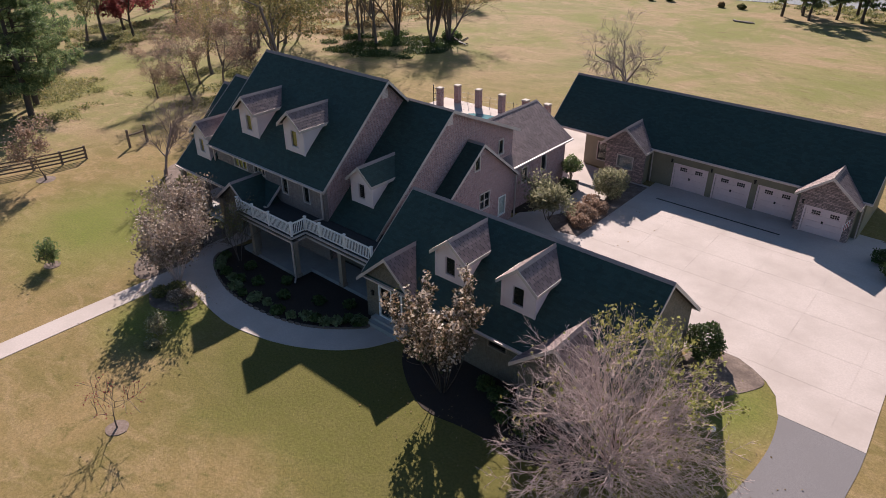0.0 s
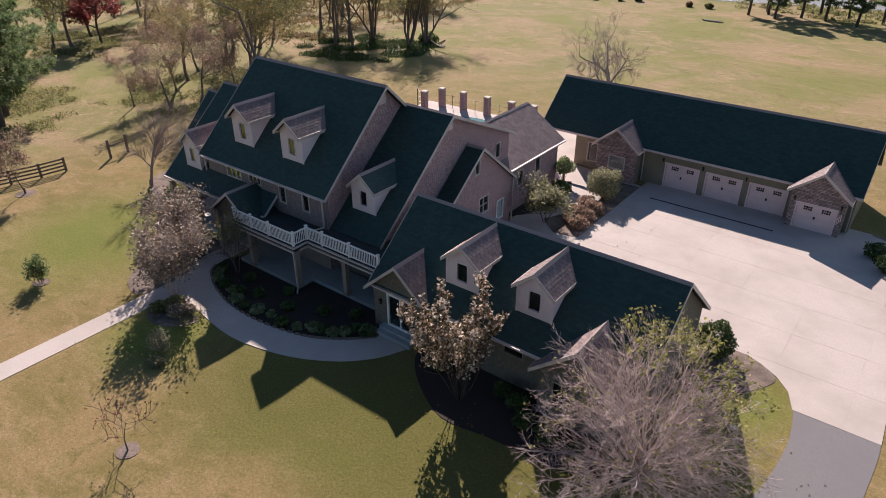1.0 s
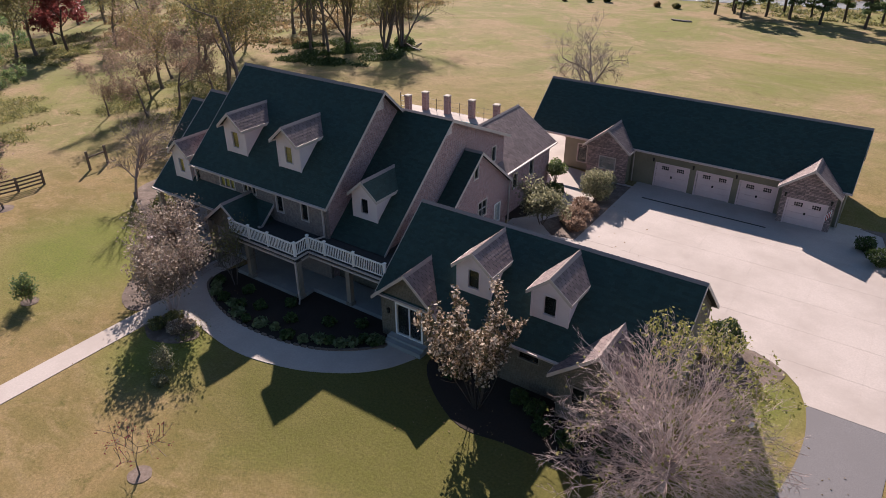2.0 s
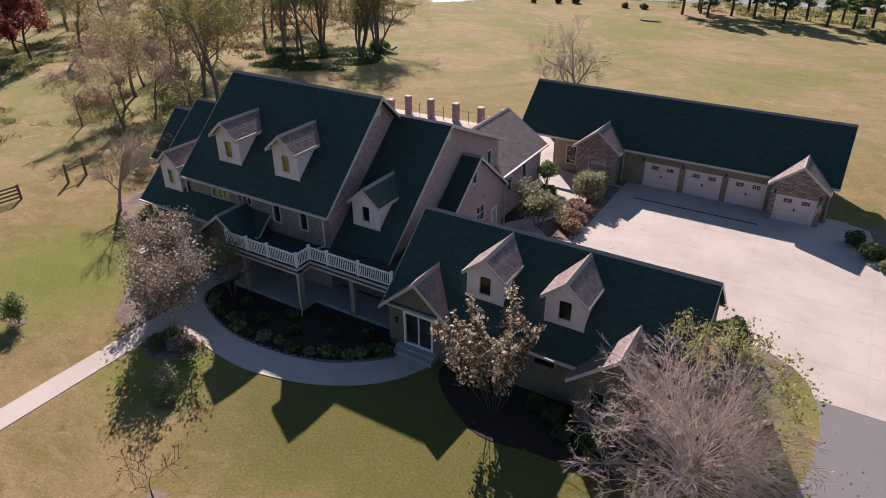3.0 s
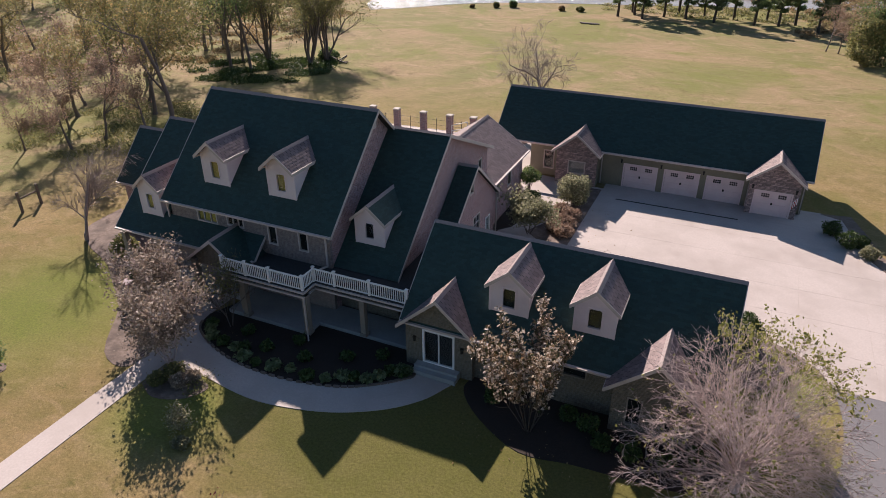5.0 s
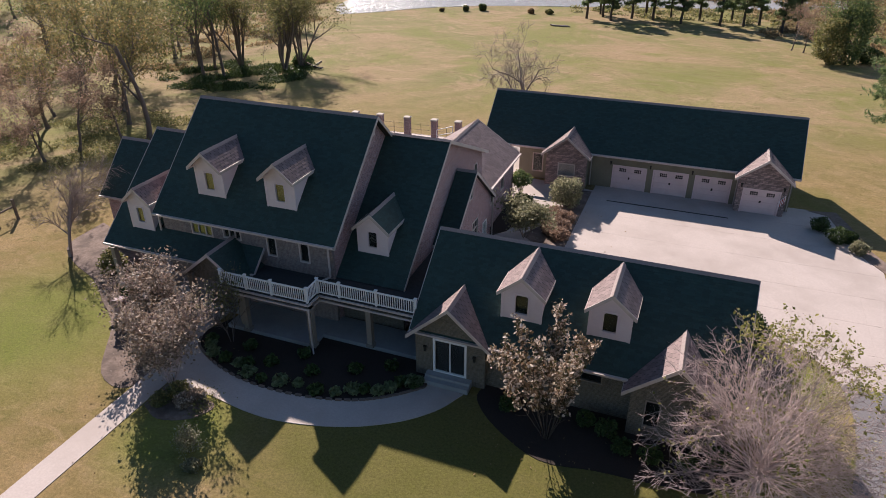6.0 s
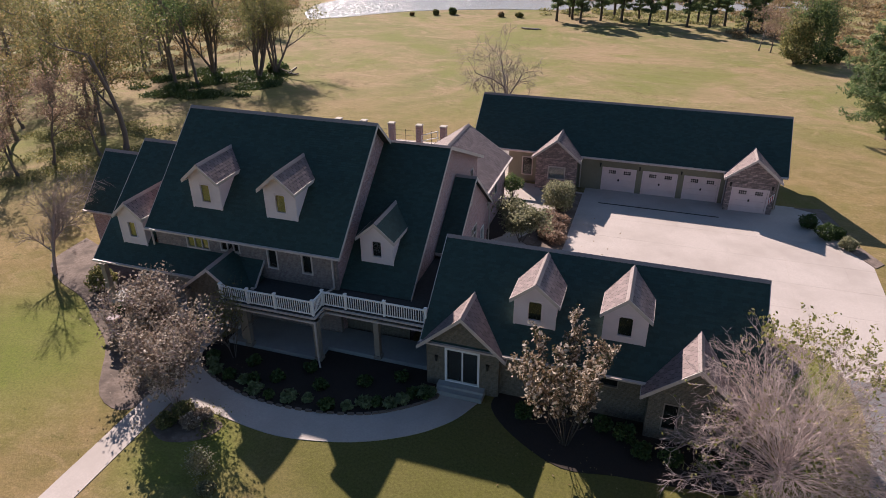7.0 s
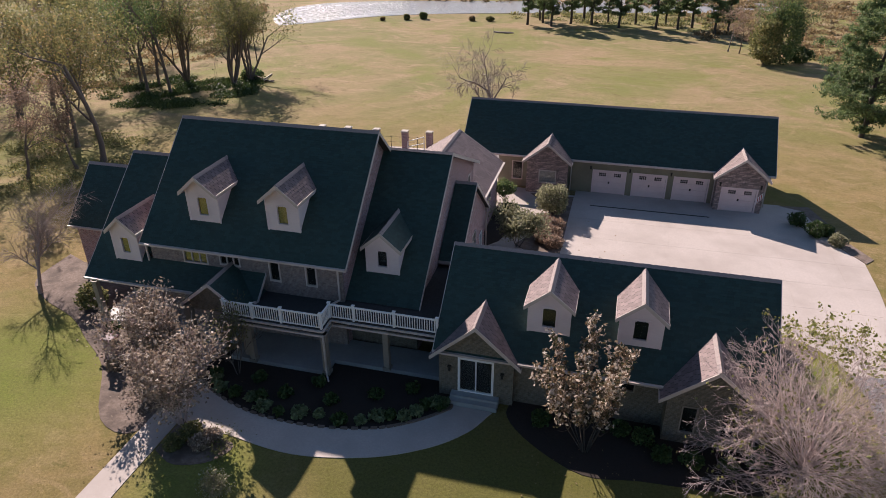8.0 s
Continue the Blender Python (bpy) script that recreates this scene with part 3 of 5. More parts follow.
wall(house, (-3.75, 25.1), (-10.55, 25.1), -0.2, [(0, 4.1), (3.4, 6.4), (6.8, 4.1)], M_BRICK)
wall(house, (-10.55, 25.1), (-10.55, 17.9), -0.2, [(0, 4.1), (7.2, 4.1)], M_BRICK)

# cross gable
slope(house, (-4.2, 7.95, 3.75), (-2.78, 7.95, 3.75), (-4.2, 12.4, 7.32), rake=(False, True))
slope(house, (-2.78, 16.85, 3.75), (-4.2, 16.85, 3.75), (-2.78, 12.4, 7.32), rake=(True, False))
ridge_cap(house, (-4.2, 12.4, 7.32), (-2.78, 12.4, 7.32), 0.8)
X0, X1 = (-3.05, 8.3), (-3.05, 16.5)
XW = [(3.4, 4.0, 5.4, 6.6), (4.05, 5.25, 2.1, 3.4), (6.4, 7.25, 0.8, 2.35)]
wall(house, X0, X1, -0.1, [(0, 3.9), (4.1, 7.2), (8.2, 3.9)], M_BRICK, XW)
window(house, X0, X1, *XW[0])
window(house, X0, X1, *XW[1], 2, 2)
window(house, X0, X1, *XW[2], blind=M_WHITE, material=M_WHITE, label="white side door panel")
wall(house, (-3.05, 16.5), (-4.2, 16.5), -0.1, [(0, 3.9), (1.15, 3.9)], M_BRICK)
wall(house, (-4.2, 8.3), (-3.05, 8.3), -0.1, [(0, 3.9), (1.15, 3.9)], M_BRICK)

# front wing
slope(house, (-2.3, -0.05, 2.95), (14.5, -0.05, 2.95), (-2.3, 4.7, 6.9), gutter=True)
slope(house, (14.5, 9.45, 2.95), (-2.3, 9.45, 2.95), (14.5, 4.7, 6.9))
ridge_cap(house, (-2.3, 4.7, 6.9), (14.5, 4.7, 6.9), 0.83)
W0, W1 = (-2.0, 0.4), (14.2, 0.4)
WW = [(5.65, 6.85, 1.9, 2.55), (8.85, 10.05, 1.9, 2.55)]
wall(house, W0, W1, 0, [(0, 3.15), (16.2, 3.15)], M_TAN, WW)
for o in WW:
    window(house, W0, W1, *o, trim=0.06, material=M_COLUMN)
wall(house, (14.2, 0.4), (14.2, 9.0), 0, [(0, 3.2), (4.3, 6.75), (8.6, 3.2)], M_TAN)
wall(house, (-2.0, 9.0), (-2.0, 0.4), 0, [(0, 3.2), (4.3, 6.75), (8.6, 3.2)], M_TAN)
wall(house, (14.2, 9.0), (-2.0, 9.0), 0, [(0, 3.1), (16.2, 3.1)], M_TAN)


def front_gable(xc, half, yf, ze, za, yback, wy, material, openings, x_in=0.4):
    """A gabled bay that projects from a front wall."""
    k = (za - ze) / half
    slope(house, (xc - half, yback, ze), (xc - half, yf, ze), (xc, yback, za), lift=0.011, cover=M_SHINGLE_SUN)
    slope(house, (xc + half, yf, ze), (xc + half, yback, ze), (xc, yf, za), lift=0.011, cover=M_SHINGLE_SUN)
    ridge_cap(house, (xc, yf, za), (xc, yback, za), k)
    h = half - x_in
    p0, p1 = (xc - h, wy), (xc + h, wy)
    zw = ze + k * x_in - 0.12
    wall(house, p0, p1, 0, [(0, zw), (h, za - 0.14), (2 * h, zw)], material, openings)
    wall(house, (xc + h, wy), (xc + h, wy + 2.2), 0, [(0, zw), (2.2, zw)], material)
    wall(house, (xc - h, wy + 2.2), (xc - h, wy), 0, [(0, zw), (2.2, zw)], material)
    return p0, p1


E0, E1 = front_gable(0.0, 2.4, -0.36, 2.75, 4.9, 2.6, 0.02, M_TAN, [(1.08, 2.92, 0.46, 2.62)])
window(house, E0, E1, 1.08, 2.92, 0.46, 2.62, 2, material=M_WHITE, trim=0.12, label="white framed double glass entry door")
G0, G1 = front_gable(11.58, 2.42, -0.95, 2.8, 4.85, 2.5, -0.55, M_TAN, [(0.75, 1.45, 0.7, 2.3), (2.6, 3.3, 0.7, 2.3)])
for o in ((0.75, 1.45, 0.7, 2.3), (2.6, 3.3, 0.7, 2.3)):
    window(house, G0, G1, *o, trim=0.06, material=M_COLUMN)

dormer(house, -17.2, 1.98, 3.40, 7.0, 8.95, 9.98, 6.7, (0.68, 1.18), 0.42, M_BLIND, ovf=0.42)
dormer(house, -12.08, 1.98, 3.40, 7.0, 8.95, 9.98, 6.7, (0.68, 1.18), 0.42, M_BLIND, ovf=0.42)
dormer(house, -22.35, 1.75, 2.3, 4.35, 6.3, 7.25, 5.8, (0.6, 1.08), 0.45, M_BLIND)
# shaded dormer, so its roof takes the dark shingle tone
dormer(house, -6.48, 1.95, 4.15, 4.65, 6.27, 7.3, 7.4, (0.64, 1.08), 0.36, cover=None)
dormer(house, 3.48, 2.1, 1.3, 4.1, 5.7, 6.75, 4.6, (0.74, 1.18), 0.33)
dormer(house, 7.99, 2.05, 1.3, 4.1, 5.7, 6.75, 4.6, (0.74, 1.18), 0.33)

# porch, balcony deck and portico
for q in ((-14.6, -8.55, -0.15, 2.5), (-8.55, -2.0, 1.0, 3.1), (-24.8, -14.6, 1.3, 2.5)):
    bm = bmesh.new()
    box(bm, *q, -0.1, 0.3)
    part("porch_floor", bm, M_PORCH, house, "grey concrete porch floor")
for q in ((-14.6, -8.45, -0.35, 2.54), (-8.45, -2.3, 0.8, 8.2)):
    bm = bmesh.new()
    box(bm, *q, 3.0, 3.3)
    part("balcony_deck", bm, M_DECKROOF, house, "dark flat balcony deck")
for a, b in (((-14.6, -0.40), (-8.40, -0.40)), ((-8.40, -0.40), (-8.40, 0.75)), ((-8.40, 0.75), (-2.3, 0.75))):
    for z, w, h in ((3.2, 0.10, 0.10), (2.9, 0.06, 0.12)):
        bm = bmesh.new()
        bar(bm, (*a, z), (*b, z), w, h)
        part("balcony_fascia", bm, M_TRIM, house)
for x, y in ((-8.45, -0.2), (-5.3, 0.98), (-13.0, -0.2), (-24.6, 1.5), (-21.4, 1.5)):
    bm = bmesh.new()
    box(bm, x - 0.16, x + 0.16, y - 0.16, y + 0.16, 0.3, 3.0)
    box(bm, x - 0.22, x + 0.22, y - 0.22, y + 0.22, 0.3, 0.5)
    box(bm, x - 0.21, x + 0.21, y - 0.21, y + 0.21, 2.85, 3.0)
    part("porch_column", bm, M_COLUMN, house)
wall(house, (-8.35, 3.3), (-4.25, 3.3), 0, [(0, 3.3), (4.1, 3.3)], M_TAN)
# portico gable over the front walk
# dark shingle tone here too, for the deep shade on these slopes
slope(house, (-17.6, 2.6, 3.2), (-17.6, 0.0, 3.2), (-15.4, 2.6, 4.95), rake=(False, True))
slope(house, (-13.2, 0.0, 3.2), (-13.2, 2.6, 3.2), (-15.4, 0.0, 4.95), rake=(True, False))
ridge_cap(house, (-15.4, 0.0, 4.95), (-15.4, 2.6, 4.95), 0.8)
for x in (-17.2, -13.6):
    bm = bmesh.new()
    box(bm, x - 0.2, x + 0.2, 0.15, 0.55, 0, 3.2)
    part("porch_column", bm, M_COLUMN, house)
wall(house, (-17.3, 0.35), (-13.5, 0.35), 2.9, [(0, 3.25), (1.9, 4.8), (3.8, 3.25)], M_TAN)

# downspouts
for pts in (((-8.55, 2.42, 5.65), (-8.55, 2.42, 3.5), (-9.0, 1.9, 3.36)), ((-8.38, -0.46, 3.0), (-8.38, -0.46, 0.3), (-8.2, -0.7, 0.1)), ((-21.0, 2.42, 5.65), (-21.0, 2.42, 4.4)), ((-2.95, 16.7, 3.6), (-2.95, 16.7, 0.0))):
    bm = bmesh.new()
    for a, b in zip(pts, pts[1:]):
        bar(bm, a, b, 0.09)
    part("downspout", bm, M_TRIM, house, "cream metal downspout")

# entry steps
bm = bmesh.new()
box(bm, -1.3, 1.3, -0.75, 0.0, 0, 0.30)
box(bm, -1.3, 1.3, -0.42, 0.0, 0.30, 0.45)
part("step", bm, M_PORCH, house, "concrete entry steps")
for x in (-1.42, 1.42):
    bm = bmesh.new()
    box(bm, x - 0.06, x + 0.06, -0.10, 0.0, 1.75, 2.0)
    prism(bm, [(x - 0.09, -0.14, 2.0), (x + 0.09, -0.14, 2.0), (x + 0.09, 0.0, 2.0), (x - 0.09, 0.0, 2.0)], (0, 0.02, 0.06))
    part("wall_lantern", bm, M_METAL, house, "small dark wall lantern")


# ---- balcony railing ----
def railing():
    r = thing("balcony_railing", "white vinyl balcony railing with square posts and balusters", "railing")
    line = [(-14.4, -0.27), (-8.52, -0.27), (-8.52, 0.88), (-2.33, 0.88)]
    bmp = bmesh.new()
    box(bmp, -0.065, 0.065, -0.065, 0.065, 0, 0.98)
    prism(bmp, [(-0.09, -0.09, 0.98), (0.09, -0.09, 0.98), (0.09, 0.09, 0.98), (-0.09, 0.09, 0.98)], (0, 0, 0.05))
    post = part("post", bmp, M_WHITE, r)
    bmb = bmesh.new()
    box(bmb, -0.02, 0.02, -0.02, 0.02, 0.1, 0.84)
    bal = part("baluster", bmb, M_WHITE, r)
    used = [False, False]

    def put(src, k, x, y):
        if used[k]:
            o = src.copy()
            scene.collection.objects.link(o)
        else:
            o, used[k] = src, True
        o.location = (x, y, 3.3)
    posts = [-14.4, -12.64, -10.88, -8.52]
    for x in posts:
        put(post, 0, x, -0.27)
    for x in (-8.52, -7.08, -4.74, -2.33):
        put(post, 0, x, 0.88)
    for (ax, ay), (bx, by) in zip(line, line[1:]):
        for z, w in ((4.17, 0.08), (3.39, 0.06)):
            bm = bmesh.new()
            bar(bm, (ax, ay, z), (bx, by, z), w)
            part("rail", bm, M_WHITE, r)
        n = int(math.hypot(bx - ax, by - ay) / 0.135)
        for i in range(1, n):
            put(bal, 1, ax + (bx - ax) * i / n, ay + (by - ay) * i / n)


railing()


# ---- garage ----
garage = thing("garage", "long detached four-bay garage with dark shingled roof and stone gables", "garage")
slope(garage, (-8.0, 29.6, 3.22), (18.75, 29.6, 3.22), (-8.0, 33.8, 7.0), gutter=True)
slope(garage, (18.75, 38.0, 3.22), (-8.0, 38.0, 3.22), (18.75, 33.8, 7.0))
ridge_cap(garage, (-8.0, 33.8, 7.0), (18.75, 33.8, 7.0), 0.9)
GF0, GF1 = (-4.6, 30.2), (18.4, 30.2)
BAYS = [(3.93, 6.87), (7.40, 10.34), (10.86, 13.80)]
wall(garage, GF0, GF1, -0.1, [(0, 3.6), (23, 3.6)], M_OLIVE, [(a + 4.6 + 0.12, b + 4.6 - 0.12, -0.1, 2.1) for a, b in BAYS] + [(1.28, 2.22, 0.68, 2.4)])
window(garage, GF0, GF1, 1.28, 2.22, 0.68, 2.4)
wall(garage, (18.4, 30.2), (18.4, 37.4), -0.1, [(0, 3.6), (3.6, 6.85), (7.2, 3.6)], M_OLIVE)
wall(garage, (-4.6, 37.4), (-4.6, 30.2), -0.1, [(0, 3.6), (3.6, 6.85), (7.2, 3.6)], M_OLIVE)
wall(garage, (18.4, 37.4), (-4.6, 37.4), -0.1, [(0, 3.6), (23, 3.6)], M_OLIVE)
for x, y in ((-7.6, 30.2), (-7.6, 37.4)):
    bm = bmesh.new()
    box(bm, x - 0.2, x + 0.2, y - 0.2, y + 0.2, -0.1, 3.4)
    part("post", bm, M_STONE, garage)


def garage_door(x0, x1, y, z1):
    """A sectional carriage-style door with two rows of small lights, trim and handle."""
    bm = bmesh.new()
    w = x1 - x0
    h = (z1 - 0.03) / 4
    box(bm, x0, x1, y + 0.09, y + 0.13, 0.03, z1)
    door = part("garage_door", bm, M_DOOR, garage, "pinkish white sectional garage door")
    for i in range(4):
        bm = bmesh.new()
        box(bm, x0 + 0.01, x1 - 0.01, y + 0.06, y + 0.088, 0.03 + i * h + 0.008, 0.03 + (i + 1) * h - 0.008)
        part("panel", bm, M_DOOR, door)
    for a, r in ((0.04, 0.05), (0.5, 0.07), (0.96, 0.05)):
        bm = bmesh.new()
        box(bm, x0 + w * a - r, x0 + w * a + r, y + 0.040, y + 0.058, 0.06, z1 - 0.03)
        part("stile", bm, M_DOOR, door)
    for s in (0.17, 0.65):
        for r in range(2):
            for c in range(4):
                bm = bmesh.new()
                a = x0 + w * s + c * 0.155
                zz = z1 - 0.45 + r * 0.17
                box(bm, a, a + 0.125, y + 0.046, y + 0.057, zz, zz + 0.14)
                part("pane", bm, M_METAL, door)
    bm = bmesh.new()
    box(bm, (x0 + x1) / 2 - 0.07, (x0 + x1) / 2 + 0.07, y + 0.02, y + 0.05, 0.98, 1.18)
    part("handle", bm, M_METAL, door)
    for q in ((x0 - 0.13, x0, 0.0, z1 + 0.13), (x1, x1 + 0.13, 0.0, z1 + 0.13), (x0, x1, z1, z1 + 0.13)):
        bm = bmesh.new()
        box(bm, q[0], q[1], y - 0.03, y + 0.08, q[2], q[3])
        part("door_trim", bm, M_DOOR, door)


for a, b in BAYS:
    garage_door(a + 0.12, b - 0.12, 30.2, 2.1)


def garage_gable(xc, half, openings):
    k = (4.85 - 3.1) / half
    slope(garage, (xc - half, 32.3, 3.1), (xc - half, 28.4, 3.1), (xc, 32.3, 4.85), lift=0.011, cover=M_SHINGLE_SUN)
    slope(garage, (xc + half, 28.4, 3.1), (xc + half, 32.3, 3.1), (xc, 28.4, 4.85), lift=0.011, cover=M_SHINGLE_SUN)
    ridge_cap(garage, (xc, 28.4, 4.85), (xc, 32.3, 4.85), k)
    h = half - 0.33
    zw = 3.1 + k * 0.33 - 0.12
    p0, p1 = (xc - h, 28.95), (xc + h, 28.95)
    wall(garage, p0, p1, -0.1, [(0, zw), (h, 4.7), (2 * h, zw)], M_STONE, openings)
    wall(garage, (xc + h, 28.95), (xc + h, 30.2), -0.1, [(0, zw), (1.25, zw)], M_OLIVE)
    wall(garage, (xc - h, 30.2), (xc - h, 28.95), -0.1, [(0, zw), (1.25, zw)], M_STONE)
    return p0, p1


A0, A1 = garage_gable(0.0, 2.15, [(1.12, 2.62, 1.05, 2.2)])
window(garage, A0, A1, 1.12, 2.62, 1.05, 2.2, blind=M_TRIM)
B0, B1 = garage_gable(16.1, 2.2, [(0.55, 3.19, -0.1, 2.05)])
garage_door(14.78, 17.42, 28.95, 2.05)
for x, y in ((3.75, 30.2), (7.13, 30.2), (10.6, 30.2), (14.5, 28.95), (17.7, 28.95)):
    bm = bmesh.new()
    box(bm, x - 0.06, x + 0.06, y - 0.13, y, 2.25, 2.5)
    box(bm, x - 0.09, x + 0.09, y - 0.16, y, 2.5, 2.54)
    part("wall_lantern", bm, M_METAL, garage, "small dark wall lantern")
bm = bmesh.new()
box(bm, 4.1, 13.9, 27.12, 27.3, 0.0, 0.036)
drain = link_mesh("trench_drain", bm, M_METAL)
tagged(drain, "long black trench drain across the concrete", "drain", kind="structure")


# ---- plants ----
def leaf_mat(name, c1, c2, c3=None, through=0.45, mid=0.75):
    """Leaves that scatter and let some light through, varied leaf by leaf."""
    m = bpy.data.materials.new(name)
    m.use_nodes = True
    n, l = m.node_tree.nodes, m.node_tree.links
    n.clear()
    g = n.new("ShaderNodeNewGeometry")
    r = n.new("ShaderNodeValToRGB")
    r.color_ramp.elements[0].color, r.color_ramp.elements[1].color = (*c1, 1), (*c2, 1)
    if c3:
        e = r.color_ramp.elements.new(mid)
        e.color = (*c3, 1)
    l.new(g.outputs["Random Per Island"], r.inputs[0])
    d = n.new("ShaderNodeBsdfPrincipled")
    d.inputs["Roughness"].default_value = 0.55
    d.inputs["Specular IOR Level"].default_value = 0.35
    t = n.new("ShaderNodeBsdfTranslucent")
    x = n.new("ShaderNodeMixShader")
    x.inputs[0].default_value = through
    o = n.new("ShaderNodeOutputMaterial")
    l.new(r.outputs[0], d.inputs["Base Color"])
    l.new(r.outputs[0], t.inputs[0])
    l.new(d.outputs[0], x.inputs[1])
    l.new(t.outputs[0], x.inputs[2])
    l.new(x.outputs[0], o.inputs[0])
    return m


M_BARK = mat("grey_bark", (0.11, 0.085, 0.07), (0.19, 0.155, 0.135), (0.14, 0.115, 0.10), 14, 1.5, 0.9, 0.5)
M_TWIG = mat("pale_twig", (0.24, 0.185, 0.165), (0.33, 0.27, 0.245), None, 10, 2, 0.8, 0.1)
M_PALE = mat("pale_pink_twig", (0.42, 0.325, 0.305), (0.60, 0.475, 0.445), None, 6, 1.2, 0.75, 0.1)
M_DARKBARK = mat("dark_bark", (0.05, 0.04, 0.033), (0.10, 0.08, 0.065), None, 12, 1, 0.92, 0.5)
L_PINE = leaf_mat("pine_needles", (0.085, 0.135, 0.06), (0.30, 0.34, 0.15), (0.165, 0.225, 0.095), 0.5)
L_GREEN = leaf_mat("green_leaves", (0.08, 0.125, 0.055), (0.31, 0.34, 0.12), (0.16, 0.215, 0.08), 0.5)
L_BROWN = leaf_mat("autumn_brown_leaves", (0.17, 0.125, 0.07), (0.43, 0.30, 0.16), (0.28, 0.205, 0.105), 0.5)
L_OLIVE = leaf_mat("autumn_olive_leaves", (0.125, 0.14, 0.06), (0.40, 0.34, 0.14), (0.225, 0.22, 0.09), 0.5)
L_AMBER = leaf_mat("autumn_amber_leaves", (0.14, 0.14, 0.06), (0.43, 0.30, 0.135), (0.25, 0.215, 0.09), 0.5)
L_RED = leaf_mat("dark_red_leaves", (0.195, 0.046, 0.044), (0.312, 0.104, 0.087), (0.247, 0.065, 0.066))
L_RUST = leaf_mat("pink_rust_leaves", (0.24, 0.16, 0.12), (0.46, 0.33, 0.25), (0.33, 0.235, 0.175), 0.5)
L_PLUM = leaf_mat("plum_cream_leaves", (0.045, 0.055, 0.022), (0.86, 0.74, 0.63), (0.26, 0.175, 0.11), 0.35, 0.5)
L_YELLOW = leaf_mat("yellow_green_leaves", (0.17, 0.18, 0.05), (0.50, 0.46, 0.20), (0.32, 0.31, 0.10), 0.45)
L_SEED = leaf_mat("dry_seed_heads", (0.19, 0.15, 0.115), (0.68, 0.57, 0.48), (0.35, 0.28, 0.215), 0.3)
L_HEDGE = leaf_mat("clipped_green_leaves", (0.034, 0.063, 0.018), (0.115, 0.161, 0.045), (0.069, 0.103, 0.028), 0.2)
L_GREY = leaf_mat("grey_green_leaves", (0.2, 0.205, 0.12), (0.44, 0.42, 0.29), (0.3, 0.29, 0.18), 0.55)
L_HOSTA = leaf_mat("pale_green_leaves", (0.12, 0.15, 0.07), (0.24, 0.27, 0.14), (0.17, 0.21, 0.10), 0.2)


def grow(segs, tips, rng, p, d, length, r, depth, cfg):
    """One branch with its side branches, as (start, end, radius, radius) pieces."""
    n = cfg.get("segs", 4)
    step = length / n
    for i in range(n):
        w = Vector(rng.uniform(-1, 1, 3)) * cfg["wiggle"]
        d = (d + w + Vector((0, 0, cfg["up"]))).normalized()
        q = p + d * step
        r1 = r * cfg.get("taper", 0.86)
        segs.append((p, q, r, r1))
        if depth > 0 and (i + 1) / n >= cfg.get("first", 0.3):
            for _ in range(cfg["kids"]):
                a = rng.uniform(0, 6.283)
                s = d.cross(Vector((math.cos(a), math.sin(a), 0.3))).normalized()
                c = (d * (1 - cfg["spread"]) + s * cfg["spread"]).normalized()
                grow(segs, tips, rng, q, c, length * cfg["shrink"] * rng.uniform(0.7, 1.15), r1 * 0.62, depth - 1, cfg)
        if depth == 0:
            tips.append(q)
        p, r = q, r1
    tips.append(p)


def tubes(name, segs, material, parent, thin=0.0):
    verts, faces = [], []
    for a, b, ra, rb in segs:
        ra, rb = max(ra, thin), max(rb, thin)
        n = 7 if ra > 0.06 else 3
        d = (b - a).normalized()
        s = d.cross(Vector((0.31, 0.83, 0.46))).normalized()
        t = s.cross(d)
        k = len(verts)
        for c, r in ((a, ra), (b + d * ra * 0.3, rb)):
            for i in range(n):
                w = 6.2832 * i / n
                verts.append(c + s * (math.cos(w) * r) + t * (math.sin(w) * r))
        faces += [(k + i, k + (i + 1) % n, k + n + (i + 1) % n, k + n + i) for i in range(n)]
    return raw(name, verts, faces, material, parent, smooth=True)


def leaves(name, centres, size, material, parent, rng, aspect=1.6, jitter=0.3, flat=0.0):
    """Small bent leaf blades round the given points."""
    c = np.asarray([tuple(v) for v in centres], float)
    n = len(c)
    c = c + rng.normal(0, jitter, (n, 3))
    u = rng.normal(0, 1, (n, 3))
    u[:, 2] *= 1 - flat
    u /= np.linalg.norm(u, axis=1)[:, None]
    w = rng.normal(0, 1, (n, 3))
    w -= u * (w * u).sum(1)[:, None]
    w /= np.linalg.norm(w, axis=1)[:, None]
    s = size * rng.uniform(0.6, 1.35, n)[:, None]
    a, b = u * s * aspect / 2, w * s / 2
    up = np.cross(u, w) * s * 0.18
    v = np.stack([c - a, c + b + up, c + a, c - b + up], 1).reshape(-1, 3)
    f = np.arange(4 * n).reshape(-1, 4)
    return raw(name, v, f, material, parent)


